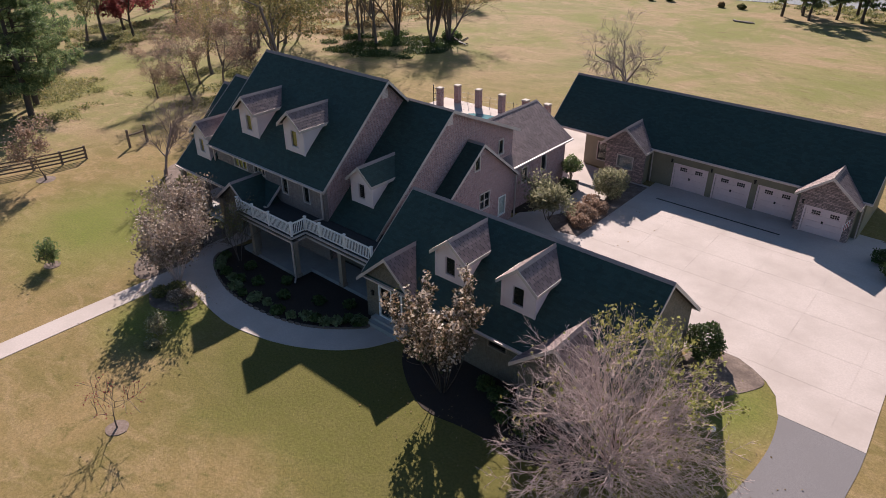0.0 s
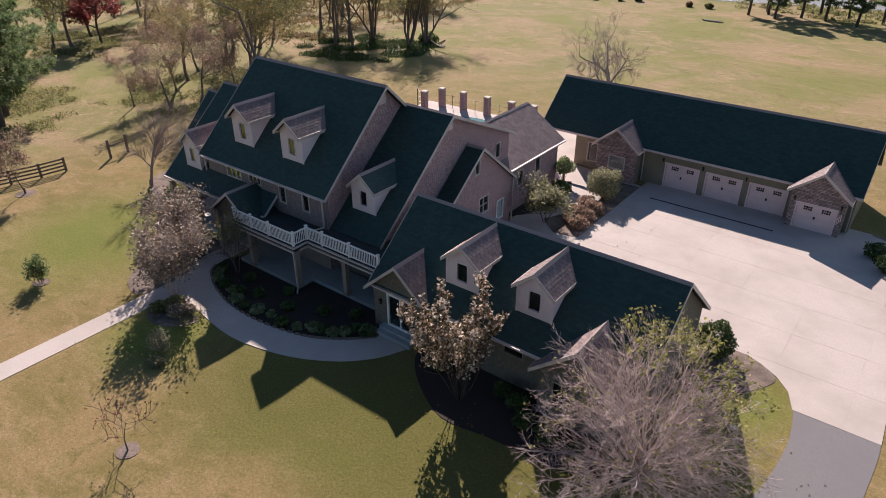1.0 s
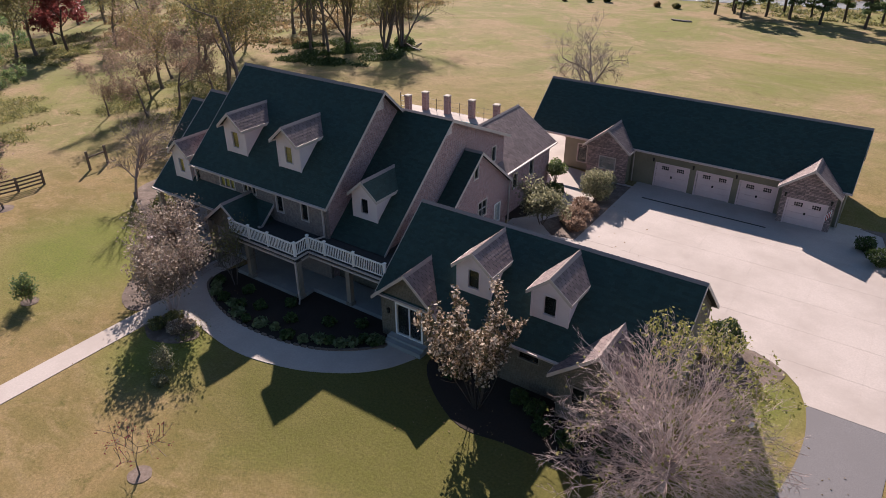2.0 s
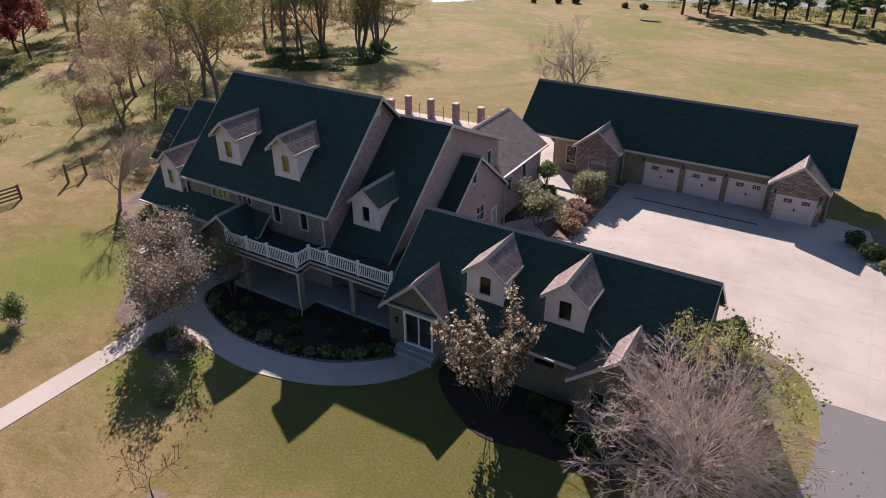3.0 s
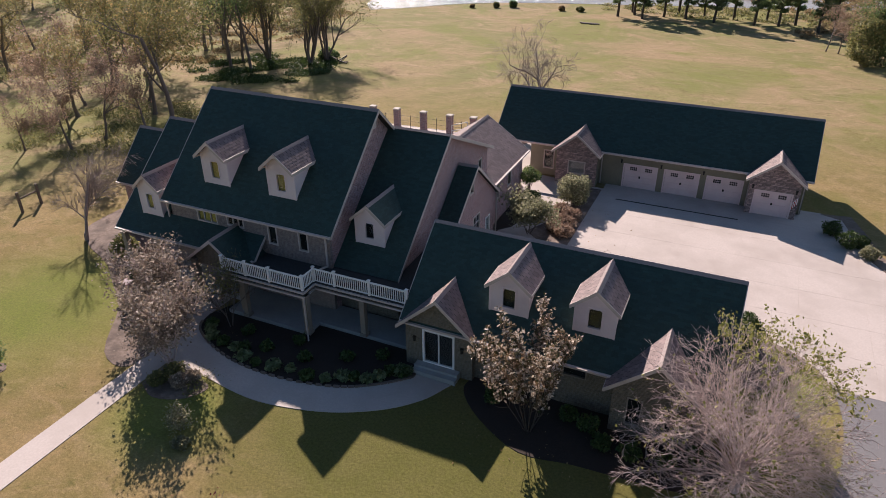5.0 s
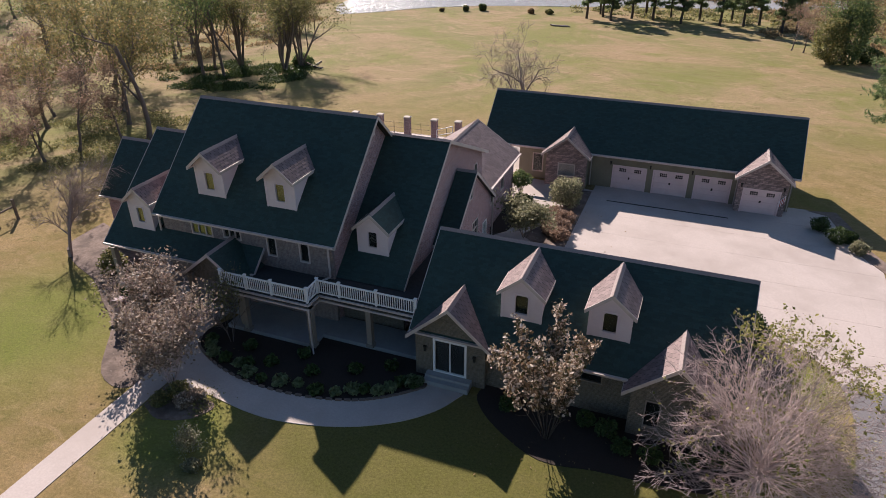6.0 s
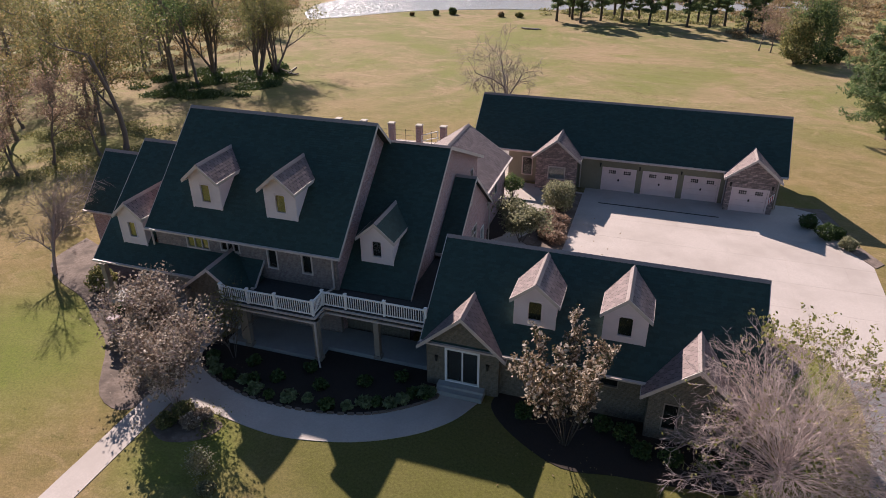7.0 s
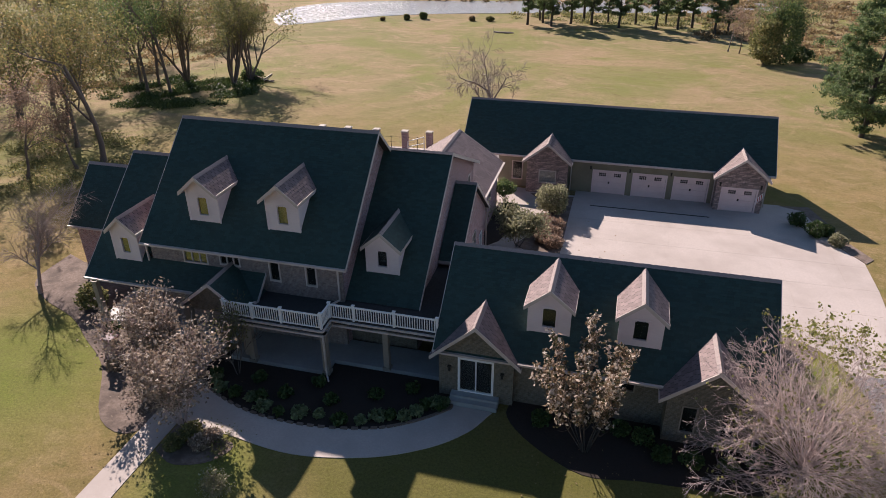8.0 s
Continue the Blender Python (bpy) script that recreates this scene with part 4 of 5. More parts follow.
def tree(name, label, at, seed, height, cfg, leaf=None, per_tip=6, size=0.25, jitter=0.35, bark=None, trunk=0.3, radius=None, stems=1, group="", lean=0.0, thin=0.012, leaf_from=0.0, category="tree"):
    """A tree: tapered trunk and limbs, and a crown of separate leaves."""
    rng = np.random.RandomState(seed)
    ob = thing(name, label, category, group)
    segs, tips = [], []
    r = radius or height * 0.022
    for s in range(stems):
        if stems > 1:
            a = 6.283 * s / stems + rng.uniform(-0.3, 0.3)
            k = lean * rng.uniform(0.35, 1.1)
            d = Vector((math.cos(a) * k, math.sin(a) * k, 1)).normalized()
            start = Vector((math.cos(a) * 0.12, math.sin(a) * 0.12, -0.1))
        else:
            d, start = Vector((0, 0, 1)), Vector((0, 0, -0.15))
        grow(segs, tips, rng, start, d, height * cfg.get("len", 0.62) * rng.uniform(0.85, 1.1), r * rng.uniform(0.8, 1.1), cfg["depth"], cfg)
    if stems == 1:
        segs.append((Vector((0, 0, -0.25)), Vector((0, 0, 0.5)), r * 1.5, r * 1.02))
    top = max(q.z for _, q, _, _ in segs)
    k = height / top
    segs = [(a * k, b * k, ra, rb) for a, b, ra, rb in segs]
    tips = [t * k for t in tips if t.z * k >= leaf_from * height]
    tubes("trunk", [s for s in segs if s[2] >= r * 0.3], bark or M_BARK, ob, thin)
    tubes("twig_mass", [s for s in segs if s[2] < r * 0.3], bark or M_BARK, ob, thin)["kind"] = "stuff"
    if leaf and per_tip:
        cs = [t for t in tips for _ in range(int(per_tip + rng.rand()))]
        leaves("crown", cs, size, leaf, ob, rng, jitter=jitter)
    ob.matrix_basis = pose(*at)
    return ob


def on_ground(x, y):
    return (x, y, level(x, y))


def pine(name, label, seed, height, spread, leaf, first=0.35, group="", tufts=6):
    """A pine: straight trunk, whorled limbs with tufts of needles."""
    rng = np.random.RandomState(seed)
    ob = thing(name, label, "pine tree", group)
    segs = []
    n = 14
    p = Vector((0, 0, -0.2))
    for i in range(n):
        q = Vector((0.12 * math.sin(i * 0.7 + seed), 0.12 * math.cos(i * 0.9 + seed), height * (i + 1) / n))
        segs.append((p, q, height * 0.021 * (1 - i / n * 0.85), height * 0.021 * (1 - (i + 1) / n * 0.85)))
        p = q
    pts = []
    z = height * first
    while z < height * 0.98:
        f = (z / height - first) / (1 - first)
        reach = spread * (0.6 + 1.1 * f if f < 0.3 else 0.93 * (1.25 - f) ** 0.75)
        for _ in range(rng.randint(2, 5)):
            a = rng.uniform(0, 6.283)
            l = reach * rng.uniform(0.45, 1.2)
            d = Vector((math.cos(a), math.sin(a), rng.uniform(-0.12, 0.30)))
            b0 = Vector((0, 0, z))
            prev = b0
            for j in range(1, 6):
                q = b0 + d * (l * j / 5) + Vector((rng.uniform(-0.15, 0.15), rng.uniform(-0.15, 0.15), 0.012 * j * j * l / 4))
                segs.append((prev, q, 0.06 * (1.1 - j / 6), 0.06 * (1.1 - (j + 1) / 6)))
                prev = q
                if j < 2:
                    continue
                for _ in range(tufts // 2 + 1):
                    s = rng.uniform(-1, 1)
                    e = q + Vector((-d.y * s, d.x * s, rng.uniform(-0.05, 0.25))) * (0.34 * l)
                    segs.append((q, e, 0.02, 0.012))
                    for w in (0.4, 0.7, 1.0):
                        pts += [q.lerp(e, w)] * 9
        z += height * 0.042
    tubes("trunk", segs, M_DARKBARK, ob, 0.015)
    leaves("crown", pts, 0.11, leaf, ob, rng, aspect=4.2, jitter=0.17)
    return ob


OAK = dict(wiggle=0.16, up=0.05, spread=0.55, shrink=0.62, kids=1, depth=3, segs=5, first=0.4, len=0.75, taper=0.88)
OPEN = dict(wiggle=0.24, up=0.03, spread=0.6, shrink=0.66, kids=2, depth=3, segs=4, first=0.45, len=0.55, taper=0.82)
MYRTLE = dict(wiggle=0.13, up=0.07, spread=0.42, shrink=0.55, kids=2, depth=2, segs=5, first=0.4, len=0.85, taper=0.85)

# trees round the house
def spray_tree(name, label, at, seed, height, reach, limbs, leaf):
    """A broad round crown: many limbs spray from a short trunk, each feathered with fine twigs."""
    rng = np.random.RandomState(seed)
    ob = thing(name, label, "tree")
    stems, twigs, tips = [(Vector((0, 0, -0.25)), Vector((0, 0, 0.9)), 0.22, 0.16), (Vector((0, 0, 0.9)), Vector((0.05, 0.03, 2.9)), 0.15, 0.05)], [], []
    for i in range(limbs):
        az = 2.39996 * i + rng.uniform(-0.25, 0.25)
        el = math.asin(0.0 + 0.985 * ((i + 0.5) / limbs) ** 1.1)
        r = rng.uniform(0.82, 1.06) / math.sqrt((math.cos(el) / reach) ** 2 + (math.sin(el) / (height - 0.7)) ** 2)
        out = Vector((math.cos(az) * math.cos(el), math.sin(az) * math.cos(el), math.sin(el)))
        p, n = Vector((rng.uniform(-0.12, 0.12), rng.uniform(-0.12, 0.12), rng.uniform(0.4, 1.0) + 1.9 * math.sin(el) * rng.rand())), 9
        base, bow = p.copy(), rng.uniform(0.05, 0.16) * r
        side = Vector((-math.sin(az), math.cos(az), 0)) * rng.uniform(-0.2, 0.2) * r
        for j in range(1, n + 1):
            t = j / n
            q = base + out * ((r - base.z * math.sin(el) * 0.8) * t) + Vector((0, 0, bow * math.sin(3.14 * t))) + side * math.sin(3.14 * t) + Vector(rng.normal(0, 0.06, 3))
            ra, rb = 0.028 * (1.08 - t) ** 1.3 + 0.006, 0.028 * max(0.0, 1.08 - t - 1 / n) ** 1.3 + 0.006
            stems.append((p, q, ra, rb))
            d = (q - p).normalized()
            p = q
            if t < 0.3:
                continue
            for _ in range(3 if t < 0.99 else 4):
                c = (d + Vector(rng.normal(0, 0.62, 3)) + Vector((0, 0, 0.04))).normalized()
                length = r * rng.uniform(0.14, 0.30) * (1.2 - 0.6 * t)
                u, w = q, c
                for m in range(4):
                    w = (w + Vector(rng.normal(0, 0.10, 3)) + Vector((0, 0, 0.03))).normalized()
                    v = u + w * (length / 4)
                    twigs.append((u, v, 0.0085 - 0.0008 * m, 0.0077 - 0.0008 * m))
                    if m:
                        for _ in range(2):
                            x = (w + Vector(rng.normal(0, 0.5, 3))).normalized()
                            y = v + x * length * rng.uniform(0.22, 0.45)
                            twigs.append((v, y, 0.0062, 0.0045))
                            tips.append(y)
                    u = v
                tips.append(u)
    tubes("trunk", stems, M_PALE, ob)
    tubes("twig_mass", twigs, M_PALE, ob)["kind"] = "stuff"
    cs = []
    for t in tips:
        h = t.z / height
        clump = noise.noise(t * 0.55 + Vector((seed, 0, 0)))
        if h > 0.78 - 0.03 * max(0.0, t.x + t.y) and t.y > -1.0 and clump > -0.25 and rng.rand() < 0.9:
            cs += [t] * 3
        elif clump > 0.28 and rng.rand() < 0.35 or rng.rand() < 0.025:
            cs.append(t)
    leaves("crown", cs, 0.105, leaf, ob, rng, jitter=0.10)
    ob.matrix_basis = pose(*at)
    return ob


spray_tree("fan_tree", "wide round many-limbed tree, bare but for yellow-green leaves at the top", (15.6, -2.1, 0), 5, 8.9, 5.0, 105, L_YELLOW)
tree("flowering_tree", "upright small tree with plum and cream leaves", (6.0, -2.3, 0), 11, 6.6, dict(wiggle=0.07, up=0.09, spread=0.5, shrink=0.16, kids=2, depth=1, segs=9, first=0.3, len=0.9, taper=0.88), L_PLUM, 4, 0.13, 0.10, M_DARKBARK, radius=0.04, stems=12, lean=0.58, leaf_from=0.36)
tree("crape_myrtle", "bushy crape myrtle with dry brown seed heads", (-14.2, -5.7, 0), 21, 5.7, MYRTLE, L_SEED, 2, 0.115, 0.25, M_PALE, radius=0.05, stems=9, lean=0.58, leaf_from=0.35, group="crape myrtles")
tree("crape_myrtle", "bushy crape myrtle with dry brown seed heads", (-18.0, -2.2, 0), 22, 5.5, MYRTLE, L_SEED, 2, 0.115, 0.27, M_PALE, radius=0.055, stems=9, lean=0.5, leaf_from=0.3, group="crape myrtles")
tree("porch_tree", "thin nearly bare tree beside the porch", (-13.5, -1.3, 0), 23, 4.8, MYRTLE, L_OLIVE, 1, 0.08, 0.2, M_BARK, radius=0.035, stems=4, lean=0.25, leaf_from=0.5)
tree("bare_tree", "leafless grey tree at the edge of a mulch bed", (-31.3, 3.2, 0), 31, 7.6, dict(wiggle=0.13, up=0.02, spread=0.52, shrink=0.56, kids=3, depth=3, segs=5, first=0.4, len=0.7, taper=0.86), None, bark=M_TWIG, radius=0.13, thin=0.006)
tree("sapling", "young bare tree standing by the fence", on_ground(-38.7, -4.1), 33, 6.0, dict(OPEN, spread=0.45), L_RUST, 2, 0.12, 0.2, M_BARK, radius=0.07, leaf_from=0.4)
tree("sapling", "small bare sapling in a ring of mulch", (-4.4, -14.7, 0), 34, 3.3, dict(OPEN, depth=2), L_RED, 1, 0.07, 0.1, M_BARK, radius=0.035, leaf_from=0.4)
tree("young_shrub", "small leafy young shrub on the lawn", (-22.9, -10.1, 0), 35, 2.0, dict(MYRTLE, depth=1), L_GREEN, 4, 0.11, 0.15, M_BARK, radius=0.03, stems=5, lean=0.25, leaf_from=0.15, category="shrub")
tree("bare_tree", "crooked leafless tree standing in the field", on_ground(-7.6, 44.5), 37, 11.6, dict(wiggle=0.26, up=0.015, spread=0.56, shrink=0.64, kids=2, depth=4, segs=4, first=0.3, len=0.5, taper=0.86), None, bark=M_TWIG, radius=0.30, thin=0.011)
tree("ornamental_tree", "low spreading tree with grey-green leaves in the court bed", (-0.7, 18.0, 0), 38, 3.6, MYRTLE, L_GREY, 4, 0.13, 0.25, M_BARK, radius=0.05, stems=4, lean=0.5, leaf_from=0.4)
tree("tall_shrub", "loose dry shrub with sparse leaves on the lawn edge", (-9.9, -9.4, 0), 39, 1.3, dict(MYRTLE, depth=1), L_GREY, 4, 0.07, 0.16, M_TWIG, radius=0.03, stems=6, lean=0.5, leaf_from=0.2, category="shrub")


def shrub(name, label, at, seed, r, h, leaf, n=900, size=0.10, group="", stem=0.0):
    """A rounded shrub of separate leaves on short twigs."""
    rng = np.random.RandomState(seed)
    ob = thing(name, label, "shrub", group)
    d = rng.normal(0, 1, (n, 3))
    d /= np.linalg.norm(d, axis=1)[:, None]
    lump = 1 + 0.12 * np.sin(d[:, 0] * 5 + seed) + 0.10 * np.sin(d[:, 1] * 6 + seed * 2)
    rad = rng.uniform(0.25, 1, n) ** 0.35 * lump
    c = d * rad[:, None] * np.array([r, r, h / 2]) + np.array([0, 0, stem + h / 2])
    c = c[c[:, 2] > 0.02]
    segs = []
    for i in range(16):
        q = Vector(c[rng.randint(len(c))]) * 0.9
        segs.append((Vector((0, 0, -0.1)), Vector((q.x * 0.4, q.y * 0.4, q.z * 0.5)), 0.025, 0.018))
        segs.append((Vector((q.x * 0.4, q.y * 0.4, q.z * 0.5)), q, 0.018, 0.008))
    if stem:
        segs.append((Vector((0, 0, -0.1)), Vector((0, 0, stem + h / 2)), 0.06, 0.05))
    tubes("stem", segs, M_BARK, ob)
    leaves("foliage", c, size, leaf, ob, rng, jitter=0.03)
    ob.matrix_basis = pose(*at)
    return ob


shrub("round_bush", "round clipped green bush by the driveway", (15.2, 9.3, 0), 1, 1.15, 2.2, L_HEDGE, 4200, 0.09, "", 0.05)
shrub("topiary_bush", "clipped ball bush raised on a stem in the court", (-3.1, 25.4, 0), 3, 0.85, 1.4, L_GREEN, 1800, 0.10, "", 1.0)
shrub("dark_bush", "low dark round bush in the court bed", (-2.3, 23.4, 0), 4, 0.8, 1.2, L_HEDGE, 1400, 0.10)
shrub("grey_bush", "full grey-green bush before the stone gable", (1.1, 24.6, 0), 5, 1.35, 2.4, L_GREY, 2600, 0.13, "", 0.3)
for i, (x, y, r, h) in enumerate([(1.9, 18.6, 0.75, 1.0), (1.5, 20.1, 0.85, 1.1), (1.7, 21.6, 0.8, 1.1), (0.7, 22.4, 0.7, 1.0), (0.6, 20.6, 0.7, 0.9), (1.0, 19.2, 0.6, 0.9)]):
    shrub("rust_shrub", "low rust-pink shrub in the mulched court bed", (x, y, 0), 40 + i, r, h, L_RUST, 900, 0.11, "rust shrubs")
for i, (x, y, r, h, lf) in enumerate([(20.6, 27.4, 0.7, 1.1, L_HEDGE), (21.6, 25.6, 0.8, 1.3, L_HEDGE), (22.9, 24.2, 0.65, 1.0, L_GREY), (22.4, 26.0, 0.6, 0.9, L_HEDGE)]):
    shrub("bed_bush", "small leafy bush in the bed beside the garage", (x, y, 0), 50 + i, r, h, lf, 900, 0.11, "garage bed bushes")
shrub("porch_bush", "round yellow-green bush at the porch corner", (-26.4, 2.6, 0), 60, 0.95, 1.7, L_OLIVE, 1500, 0.13)
for i, (x, y, r, h, lf) in enumerate([(-13.2, -6.3, 0.6, 0.8, L_OLIVE), (-12.3, -6.9, 0.55, 0.8, L_SEED), (-13.6, -7.2, 0.5, 0.7, L_OLIVE), (-12.0, -6.2, 0.4, 0.6, L_SEED), (-9.0, -10.3, 0.40, 0.45, L_GREY), (-23.4, 0.6, 0.4, 0.6, L_HEDGE), (-20.6, -2.6, 0.5, 0.7, L_SEED)]):
    shrub("low_shrub", "low dry garden shrub in a mulch bed", (x, y, 0), 70 + i, r, h, lf, 600, 0.10, "low garden shrubs")
for i in range(9, len(WALK_IN) - 3, 2):
    x, y = WALK_IN[i]
    dx, dy = WALK_IN[i + 1][0] - x, WALK_IN[i + 1][1] - y
    k = math.hypot(dx, dy)
    o = 0.55 + 0.2 * math.sin(i * 2.3)
    shrub("hosta", "pale green hosta clump edging the dark bed", (x - dy / k * o, y + dx / k * o, 0.05), 100 + i, 0.34 + 0.12 * math.sin(i * 1.7), 0.45, L_HOSTA if i % 3 else L_HEDGE, 170, 0.17, "bed edging plants")
for i, (x, y) in enumerate([(-12.0, -1.5), (-10.0, -2.3), (-7.4, -2.2), (-5.2, -1.2), (-3.4, -0.2), (-8.6, -1.0), (-11.2, -2.9)]):
    shrub("bed_plant", "small dark plant in the planting bed", (x, y, 0.05), 140 + i, 0.4, 0.5, L_HEDGE, 240, 0.13, "small bed plants")

for i, (x, y, r, h) in enumerate([(3.6, -0.9, 0.5, 0.7), (7.6, -0.7, 0.5, 0.8), (8.7, -1.0, 0.55, 0.8), (9.6, -1.9, 0.5, 0.7), (11.0, -2.0, 0.55, 0.8), (12.6, -1.9, 0.5, 0.7), (13.9, -1.2, 0.6, 0.9)]):
    shrub("foundation_shrub", "low dark evergreen shrub against the brick wing", (x, y, 0), 160 + i, r, h, L_HEDGE, 500, 0.11, "foundation shrubs")

# ---- woods, built once and copied ----
WOOD = [
    tree("oak_tree", "tall oak with amber and olive autumn leaves", on_ground(-45.3, 26.6), 201, 15.5, OAK, L_AMBER, 8, 0.18, 0.5, M_BARK, radius=0.30, leaf_from=0.25, group="wood trees"),
    tree("oak_tree", "tall oak with olive and brown autumn leaves", on_ground(-57.0, 34.6), 202, 15.0, OAK, L_OLIVE, 8, 0.19, 0.5, M_BARK, radius=0.26, leaf_from=0.3, group="wood trees"),
    tree("oak_tree", "green-leaved tall tree with a bare trunk", on_ground(-60.1, 53.7), 203, 19.0, dict(OAK, spread=0.45), L_GREEN, 5, 0.19, 0.6, M_BARK, radius=0.30, leaf_from=0.3, group="wood trees"),
    tree("oak_tree", "many-stemmed tall tree with thin olive leaves", on_ground(-50.5, 60.8), 204, 17.5, dict(OAK, spread=0.4), L_OLIVE, 3, 0.17, 0.5, M_BARK, radius=0.22, stems=5, lean=0.32, leaf_from=0.3, group="wood trees"),
    tree("bare_tree", "leafless grey woodland tree", on_ground(-49.5, 21.0), 205, 10.5, dict(OPEN, depth=4, segs=3, spread=0.5), L_RUST, 2, 0.13, 0.3, M_BARK, radius=0.16, group="wood trees"),
    tree("maple_tree", "maple with dark red autumn leaves", on_ground(-96.0, 33.5), 206, 12.0, OAK, L_RED, 7, 0.32, 0.5, M_DARKBARK, radius=0.26, leaf_from=0.2, group="wood trees"),
]


def again(k, x, y, s, turn):
    c = copy_thing(WOOD[k], pose(x, y, level(x, y), 0, 0, turn))
    c.scale = (s, s, s * random.uniform(0.92, 1.08))
    return c


for k, x, y, s in [(0, -52.0, 30.5, 0.8), (4, -46.8, 24.4, 0.95), (0, -60.5, 26.5, 0.75), (4, -57.0, 22.5, 0.9), (4, -64.0, 30.5, 1.1), (1, -66.5, 37.0, 1.0),
                   (2, -56.8, 54.3, 1.0), (2, -61.8, 58.6, 0.95), (1, -69.7, 46.1, 1.1), (3, -58.6, 61.0, 0.95), (3, -49.2, 63.5, 0.9), (1, -73.5, 52.0, 1.0), (2, -66.0, 60.0, 0.9),
                   (0, -98.0, 29.3, 0.95), (1, -99.5, 27.0, 1.0), (2, -103.0, 24.0, 0.9), (5, -104.5, 36.0, 1.0), (0, -92.0, 40.0, 0.9), (4, -50.5, 17.5, 0.9), (4, -55.0, 15.5, 0.7), (0, -70.0, 41.0, 0.85)]:
    again(k, x, y, s, random.uniform(0, 360))
rng = np.random.RandomState(77)
count = 0
while count < 105:
    x, y = rng.uniform(-200, -70), rng.uniform(38, 215)
    if x > -76 and y > 70 and y < 112 or (x > -112 and y > 112):
        continue
    if y < 48 and x > -118:
        continue
    again(int(rng.choice([0, 1, 2, 4, 0, 1])), x, y, rng.uniform(0.75, 1.1), rng.uniform(0, 360))
    count += 1
for i in range(30):
    if i in (5, 6, 7, 11, 12):
        continue
    again(int(rng.choice([1, 2, 0, 2])), -130 + i * 9.0 + rng.uniform(-3, 3), 216 + rng.uniform(-6, 22) - (8 if i > 17 else 0), rng.uniform(0.45, 0.75), rng.uniform(0, 360))

PINES = [
    pine("pine_tree", "tall pine with dark green needle tufts", 301, 17.5, 7.4, L_PINE, 0.16, "pines", 6),
    pine("pine_tree", "full pine with branches almost to the ground", 303, 15.5, 7.6, L_PINE, 0.06, "pines", 8),
    pine("pine_tree", "slim pine with a bare lower trunk", 302, 15.0, 3.3, L_PINE, 0.22, "pines", 3),
]
PINES[0].matrix_basis = pose(*on_ground(-64.5, 5.1))
PINES[1].matrix_basis = pose(*on_ground(32.3, 55.4))
PINES[2].matrix_basis = pose(*on_ground(-17.6, 133.0))
for k, x, y, s in [(0, -71.2, 4.7, 1.0), (0, -67.0, -1.5, 0.95), (0, -60.5, 3.0, 1.05), (1, 39.5, 63.0, 0.9), (2, -11.9, 131.5, 0.9), (2, -14.5, 137.0, 1.0), (2, -8.1, 137.0, 1.0), (2, -3.2, 136.0, 1.05),
                   (2, 2.9, 133.0, 0.95), (2, 10.8, 133.5, 1.0), (2, 6.5, 140.0, 1.0), (2, 15.6, 135.0, 0.95), (2, 22.8, 129.0, 0.9), (2, -15.8, 141.0, 0.8), (2, -5.6, 142.0, 1.1), (2, 0.2, 139.5, 0.75), (2, 13.2, 141.0, 0.85), (2, 18.8, 138.0, 1.05), (2, 25.5, 131.0, 0.8), (0, -80, 12, 0.9), (2, 44, 70, 1.1)]:
    c = copy_thing(PINES[k], pose(x, y, level(x, y), 0, 0, rng.uniform(0, 360)))
    c.scale = (s, s, s)
for k, x, y, s in [(2, 28.3, 99.0, 0.82), (2, 30.3, 101.0, 0.86), (1, 31.8, 100.0, 0.85), (4, 25.2, 107.0, 0.8), (4, 23.4, 108.5, 0.75), (2, 32.6, 103.5, 0.7)]:
    again(k, x, y, s, rng.uniform(0, 360))
for i, (x, y, r, h, lf) in enumerate([(27.8, 97.5, 2.5, 7.6, L_OLIVE), (30.6, 98.5, 2.9, 10.0, L_GREEN), (34.0, 101.0, 2.4, 2.6, L_HEDGE), (-49.8, 64.8, 1.6, 1.8, L_GREEN), (-47.3, 134.5, 0.7, 1.3, L_OLIVE), (-43.6, 136.5, 0.9, 1.6, L_GREEN),
                                       (-52.5, 132.0, 0.5, 0.8, L_BROWN), (-31.3, 136.0, 0.7, 1.1, L_BROWN), (-27.0, 136.5, 0.9, 1.1, L_OLIVE)]):
    shrub("field_bush", "wild bush at the edge of the field", on_ground(x, y), 320 + i, r, h, lf, int(1500 + 420 * max(0, h - 3)), 0.24, "field bushes")


def brush(name, label, area, n, leaf, size, seed, hmax):
    """Low uncountable undergrowth over a patch of ground."""
    g = np.random.RandomState(seed)
    x0, x1, y0, y1 = area
    pts = []
    for _ in range(n):
        x, y = g.uniform(x0, x1), g.uniform(y0, y1)
        u, v = (x - x0) / (x1 - x0) * 2 - 1, (y - y0) / (y1 - y0) * 2 - 1
        if u * u + v * v > 1 + 0.25 * math.sin(9 * math.atan2(v, u)) or noise.noise(Vector((x * 0.22, y * 0.22, seed))) < -0.05:
            continue
        h = hmax * g.rand() * (0.6 + 0.6 * max(0, noise.noise(Vector((x * 0.4, y * 0.4, seed + 3)))))
        for _ in range(6):
            pts.append((x + g.normal(0, 0.35), y + g.normal(0, 0.35), level(x, y) + h * g.rand() + 0.03))
    ob = leaves(name, pts, size, leaf, None, g, aspect=2.2, jitter=0.1)
    return tagged(ob, label, "undergrowth", kind="stuff")


